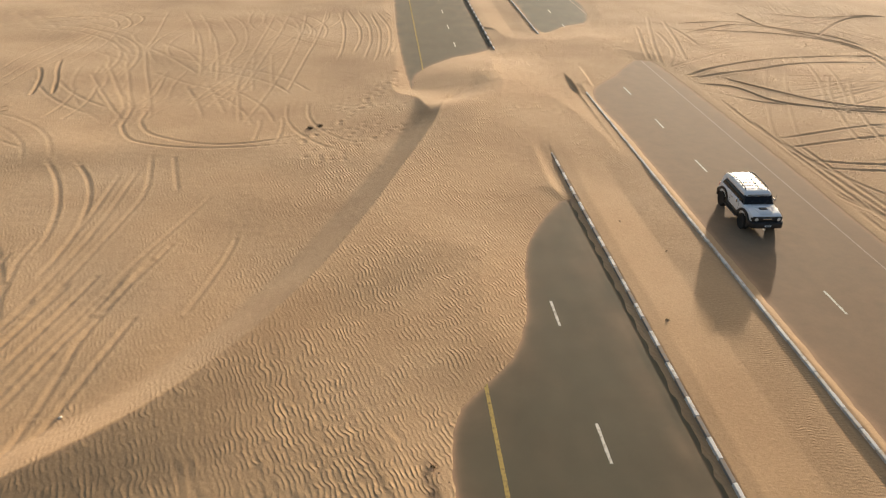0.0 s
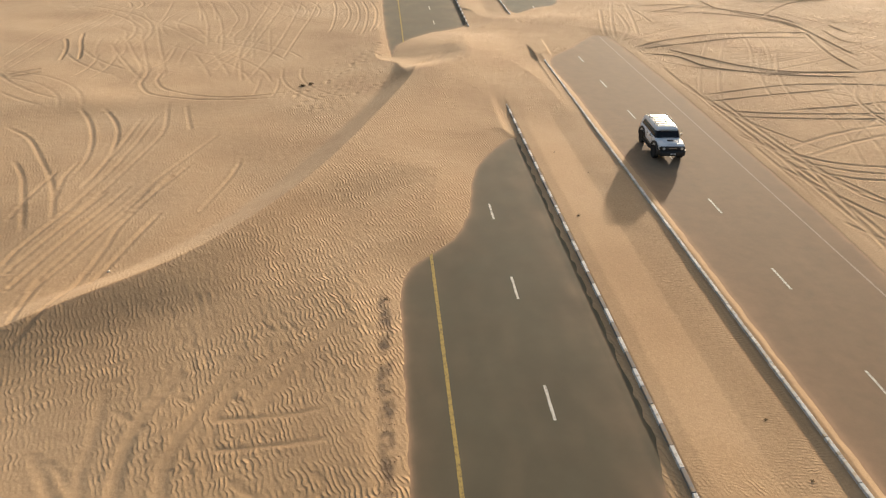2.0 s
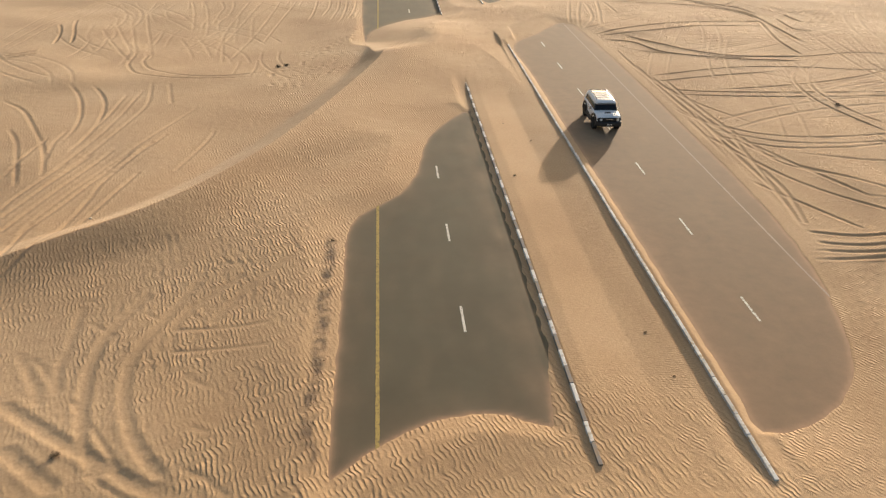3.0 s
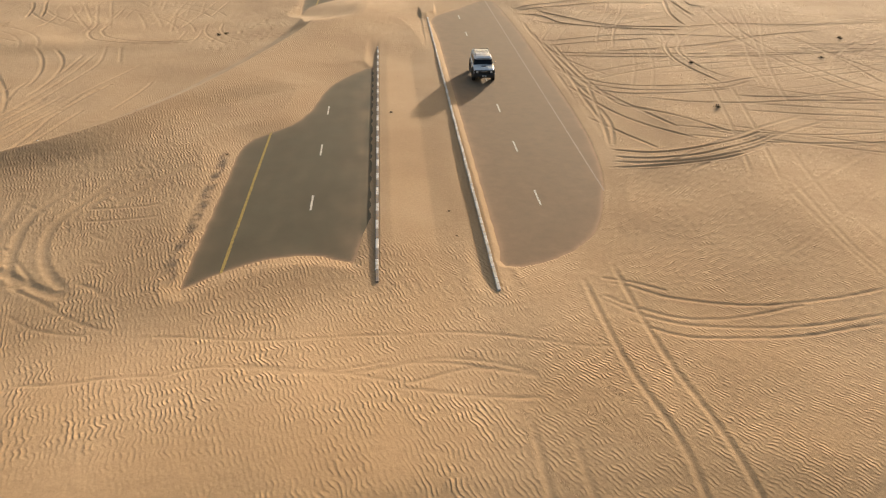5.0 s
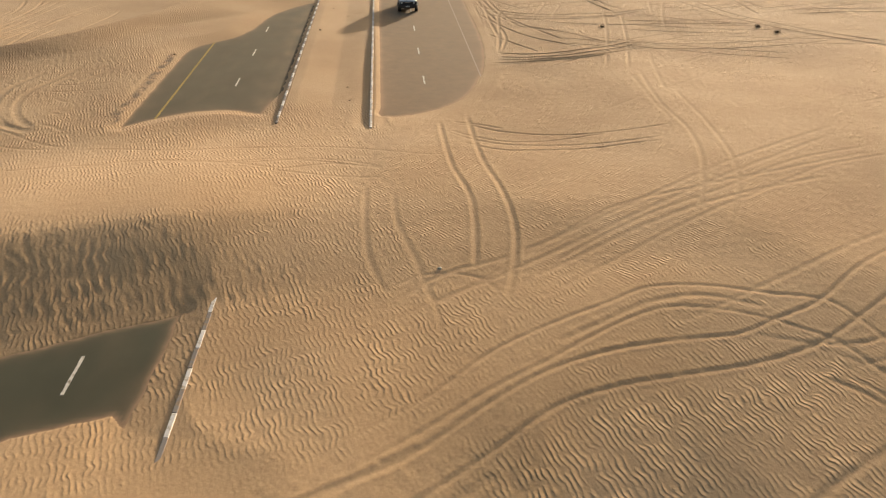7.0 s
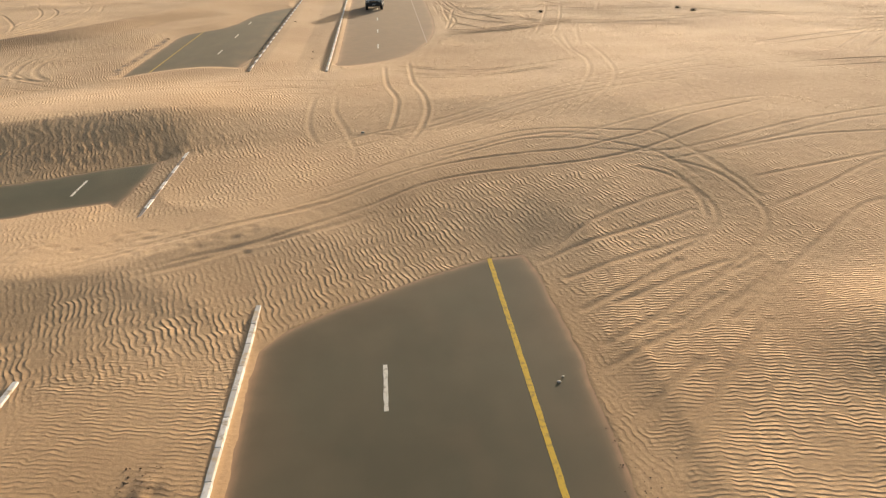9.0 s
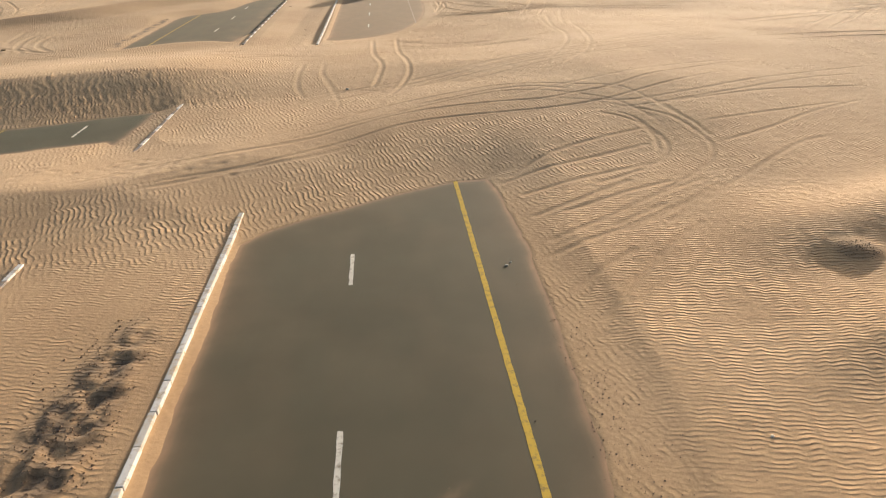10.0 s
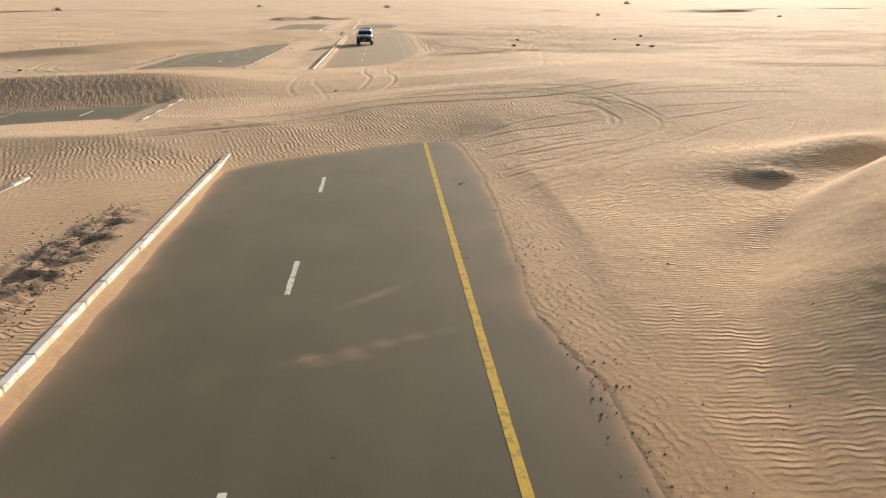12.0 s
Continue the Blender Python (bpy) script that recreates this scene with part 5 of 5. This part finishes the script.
    for k in range(3):
        box(bm, -0.06 + 0.06 * k, -2.425, 0.66, 0.035, 0.01, 0.06)
    part("plate_bar", bm, CAR_BLACK, bumper)
    bm = bmesh.new()
    loft(bm, [ring_rect(w, z0, z1, 0.05, y) for y, w, z0, z1 in ((1.92, 0.94, 0.52, 0.80), (2.15, 0.92, 0.50, 0.80), (2.28, 0.80, 0.52, 0.76))])
    part("rear_bumper", bm, CAR_BLACK, car, "", True)
    bm = bmesh.new()                                   # bonnet bulge and scoop
    loft(bm, [ring_rect(w, 1.10, z1, 0.04, y) for y, w, z1 in ((-2.02, 0.30, 1.15), (-1.7, 0.42, 1.215), (-1.2, 0.46, 1.24), (-1.0, 0.46, 1.245))])
    bonnet = part("bonnet", bm, CAR_WHITE, car, "", True)
    bm = bmesh.new()
    box(bm, 0, -1.52, 1.242, 0.42, 0.20, 0.035, 0.012)
    part("bonnet_scoop", bm, CAR_BLACK, bonnet, "dark bonnet scoop")
    bm = bmesh.new()
    for s in (-1, 0, 1):
        tube(bm, [(s * 0.42 - 0.20, -1.0, 1.25), (s * 0.42 + 0.12, -0.90, 1.40)], 0.010, 6)
    part("wiper", bm, CAR_BLACK, car)
    bm = bmesh.new()
    box(bm, 0, -0.70, 1.655, 1.20, 0.10, 0.04, 0.012)
    part("sun_visor", bm, CAR_BLACK, car, "black strip above the windscreen")
    # roof rack
    bm = bmesh.new()
    for s in (-1, 1):
        tube(bm, [(s * 0.62, -0.42, 1.83), (s * 0.63, -0.30, 1.93), (s * 0.63, 0.2, 1.965), (s * 0.63, 1.3, 1.965), (s * 0.62, 1.62, 1.93), (s * 0.60, 1.78, 1.82)], 0.026)
    rack = part("roof_rack", bm, CAR_BLACK, car, "black tubular roof rack")
    for y in (-0.22, 0.18, 0.58, 0.98, 1.38, 1.62):
        bm = bmesh.new()
        tube(bm, [(-0.63, y, 1.90 if abs(y - 0.7) > 0.8 else 1.915), (0.63, y, 1.90 if abs(y - 0.7) > 0.8 else 1.915)], 0.016)
        part("rack_bar", bm, CAR_BLACK, rack)
    for s in (-1, 1):
        for y in (0.0, 1.2):
            bm = bmesh.new()
            tube(bm, [(s * 0.63, y, 1.96), (s * 0.66, y, 1.78)], 0.018)
            part("rack_leg", bm, CAR_BLACK, rack)
    # spare wheel and underside
    bm = bmesh.new()
    lathe(bm, [(0.10, 2.16), (0.33, 2.16), (0.385, 2.20), (0.385, 2.36), (0.33, 2.40), (0.10, 2.38)], False, 28, (0.05, 0, 1.08))
    part("spare_wheel", bm, TYRE, car, "black spare wheel on the tailgate", True)
    bm = bmesh.new()
    box(bm, 0, 0, 0.50, 1.30, 3.9, 0.22, 0.05)
    tube(bm, [(-0.8, -1.345, 0.42), (0.8, -1.345, 0.42)], 0.06)
    tube(bm, [(-0.8, 1.345, 0.42), (0.8, 1.345, 0.42)], 0.06)
    part("chassis", bm, CAR_BLACK, car)
    bm = bmesh.new()
    tube(bm, [(0.80, -1.05, 1.2), (0.86, -1.0, 1.85)], 0.006, 5)
    part("aerial", bm, CAR_BLACK, car)
    return car


build_suv(pose(19.6, 33.1, 0.0, 0, 0, -2))


# ---- dry shrubs, debris, gravel ----
TWIG = make_plain("dry_twig", (0.115, 0.085, 0.055), 0.9, 0.0, 0.2, 0.35, 6)
TUFT = make_plain("dry_tuft", (0.27, 0.20, 0.125), 0.95, 0.0, 0.2, 0.35, 6)
SOIL = make_plain("dark_soil", (0.28, 0.19, 0.12), 0.95, 0.0, 0.2, 0.4, 5)
PEBBLE = make_plain("pebble", (0.20, 0.155, 0.11), 0.9, 0.0, 0.2, 0.4, 2)


def build_shrub(px, py, size, seed, label, category="shrub", mat=None, group="dry shrubs on the plain"):
    r = random.Random(seed)
    base = tagged(new("dry_shrub"), label, category, group)
    base.location = (px, py, height_at(px, py) - 0.03)
    bm = bmesh.new()
    for k in range(26):
        a, e = r.uniform(0, 6.28), r.uniform(0.15, 1.3)
        L = size * r.uniform(0.5, 1.0)
        d = Vector((math.cos(a) * math.cos(e), math.sin(a) * math.cos(e), math.sin(e) * 0.8))
        mid = d * L * 0.5 + Vector((r.uniform(-1, 1), r.uniform(-1, 1), r.uniform(0, 1))) * size * 0.12
        tube(bm, [(0, 0, 0), mid, d * L], size * 0.018 + 0.004, 4)
    part("branch", bm, mat or TWIG, base)
    bm = bmesh.new()
    for k in range(170):
        a, e, q = r.uniform(0, 6.28), r.uniform(0.05, 1.45), size * r.uniform(0.35, 1.0)
        c = Vector((math.cos(a) * math.cos(e) * q, math.sin(a) * math.cos(e) * q, math.sin(e) * q * 0.7 + 0.02))
        t = Vector((r.uniform(-1, 1), r.uniform(-1, 1), r.uniform(-1, 1))).normalized() * size * 0.10
        u = t.orthogonal().normalized() * size * 0.035
        bm.faces.new([bm.verts.new(c - t - u), bm.verts.new(c + t - u * 0.3), bm.verts.new(c + t * 0.7 + u)])
    part("foliage", bm, mat or TWIG, base)
    return base


for i, (px, py, size) in enumerate([(-5.9, 47.7, 0.34), (-5.2, 48.1, 0.3), (36.8, 23.4, 0.38), (51.3, 23.0, 0.4), (52.2, 21.0, 0.42), (39.5, 35.3, 0.3), (53.1, 36.9, 0.35), (59.2, 43.9, 0.4)]):
    build_shrub(px, py, size, 100 + i, "small dark dry desert shrub on open sand")
for i, (px, py, size) in enumerate([(-124, 281, 3.0), (-52, 385, 2.6), (24.5, 376, 3.2), (239, 572, 4.0), (88, 160, 1.0), (136, 142, 1.0)]):
    build_shrub(px, py, size, 140 + i, "dark desert bush far off on the plain")


def lumps(name, spots, mat, label, category, seed):
    """Many small broken lumps, as one scatter."""
    r = random.Random(seed)
    verts, faces = [], []
    for px, py, s in spots:
        z = max(height_at(px, py), 0.0 if (L_EDGE < px < L_KERB or R_KERB < px < R_EDGE) else -9)
        c = Vector((px, py, z + s * 0.12))
        n0 = len(verts)
        for q in ((1, 0, 0), (0, 1, 0), (-1, 0, 0), (0, -1, 0), (0.2, 0.1, 0.8), (0, 0, -0.8)):
            verts.append(tuple(c + Vector(q) * s * r.uniform(0.55, 1.1)))
        for a, b in ((0, 1), (1, 2), (2, 3), (3, 0)):
            faces.append((n0 + a, n0 + b, n0 + 4))
            faces.append((n0 + b, n0 + a, n0 + 5))
    me = bpy.data.meshes.new(name)
    me.from_pydata(verts, [], faces)
    me.materials.append(mat)
    return tagged(new(name, me), label, category, kind="stuff")


r = random.Random(5)
spots = []
for _ in range(1500):                                 # debris heaps in the median
    t = r.gauss(0, 1)
    y = -42.6 + 2.6 * t
    if not -47.5 < y < -38.4:
        continue
    x = 14.75 + 0.10 * (y + 42.6) * -1.2 * 0.5 + r.gauss(0, 0.38 + 0.05 * abs(y + 38))
    if x < 15.6:
        spots.append((x, y, abs(r.gauss(0, 0.015)) + 0.008))
lumps("debris", spots, SOIL, "dark broken clods and dry roots on sand in the median", "debris", 1)
spots = [(r.gauss(0.62, 0.28), r.uniform(2.0, 16.2), abs(r.gauss(0, 0.014)) + 0.008) for _ in range(300)]
lumps("debris", [q for q in spots if q[0] < 1.25], SOIL, "crumbled dark soil along the asphalt edge", "debris", 2)
spots = []
for _ in range(900):
    y = r.uniform(-56, -36)
    x = 24.95 + r.gauss(0, 0.25) + abs(r.gauss(0, 0.5)) * (1.0 if r.random() < 0.35 else 0.2)
    if x < 24.2 or r.random() > 0.25 + 0.75 * (y < -40):
        continue
    spots.append((x, y, abs(r.gauss(0, 0.010)) + 0.006))
for _ in range(120):
    spots.append((r.uniform(17.2, 24.8), r.uniform(-54, -31), abs(r.gauss(0, 0.007)) + 0.005))
for _ in range(120):
    spots.append((r.gauss(27.2, 1.0), r.uniform(-53, -43), abs(r.gauss(0, 0.008)) + 0.005))
lumps("gravel", spots, PEBBLE, "scattered dark gravel along the sandy road edge", "gravel", 3)
for i, (px, py, size) in enumerate([(11.5, 23.7, 0.15), (13.7, 29.6, 0.10), (14.5, 8.1, 0.11), (14.7, 5.3, 0.10), (12.2, 32.7, 0.10), (0.75, 16.4, 0.17), (-7.8, 2.8, 0.25)]):
    build_shrub(px, py, size, 200 + i, "small dry tuft half buried in drifted sand", "tuft", TUFT, "tufts in the drifted sand")
STONE_PALE = make_plain("pale_stone", (0.62, 0.56, 0.47), 0.85, 0.0, 0.2, 0.15, 9)


def build_stone(px, py, size, seed, label):
    q = random.Random(seed)
    bm = bmesh.new()
    bmesh.ops.create_icosphere(bm, subdivisions=2, radius=size)
    for v in bm.verts:
        v.co = Vector((v.co.x * 1.3, v.co.y * 0.9, v.co.z * 0.55)) * q.uniform(0.85, 1.12)
    z = max(height_at(px, py), 0.0 if R_KERB < px < 25.0 and py < -30 else -9)
    tagged(part("stone", bm, STONE_PALE, None, label, True, pose(px, py, z + size * 0.3, 0, 0, q.uniform(0, 180))), "", "stone", "loose pale stones")


for i, (px, py, size) in enumerate([(19.0, -15.9, 0.08), (27.9, -43.9, 0.04), (24.2, -36.4, 0.045), (24.35, -36.2, 0.03), (-12.5, 19.7, 0.07)]):
    build_stone(px, py, size, 300 + i, "pale loose stone lying on the ground")
# dark clump in the hollow by the dune
spots = []
for _ in range(160):
    a, q = r.uniform(0, 6.28), math.sqrt(r.random())
    spots.append((34.0 + 0.62 * q * math.cos(a), -37.15 + 0.5 * q * math.sin(a), 0.008 + 0.02 * r.random()))
lumps("scrub_clump", spots, PEBBLE, "dark dry scrub clump in a sandy hollow", "scrub", 9)
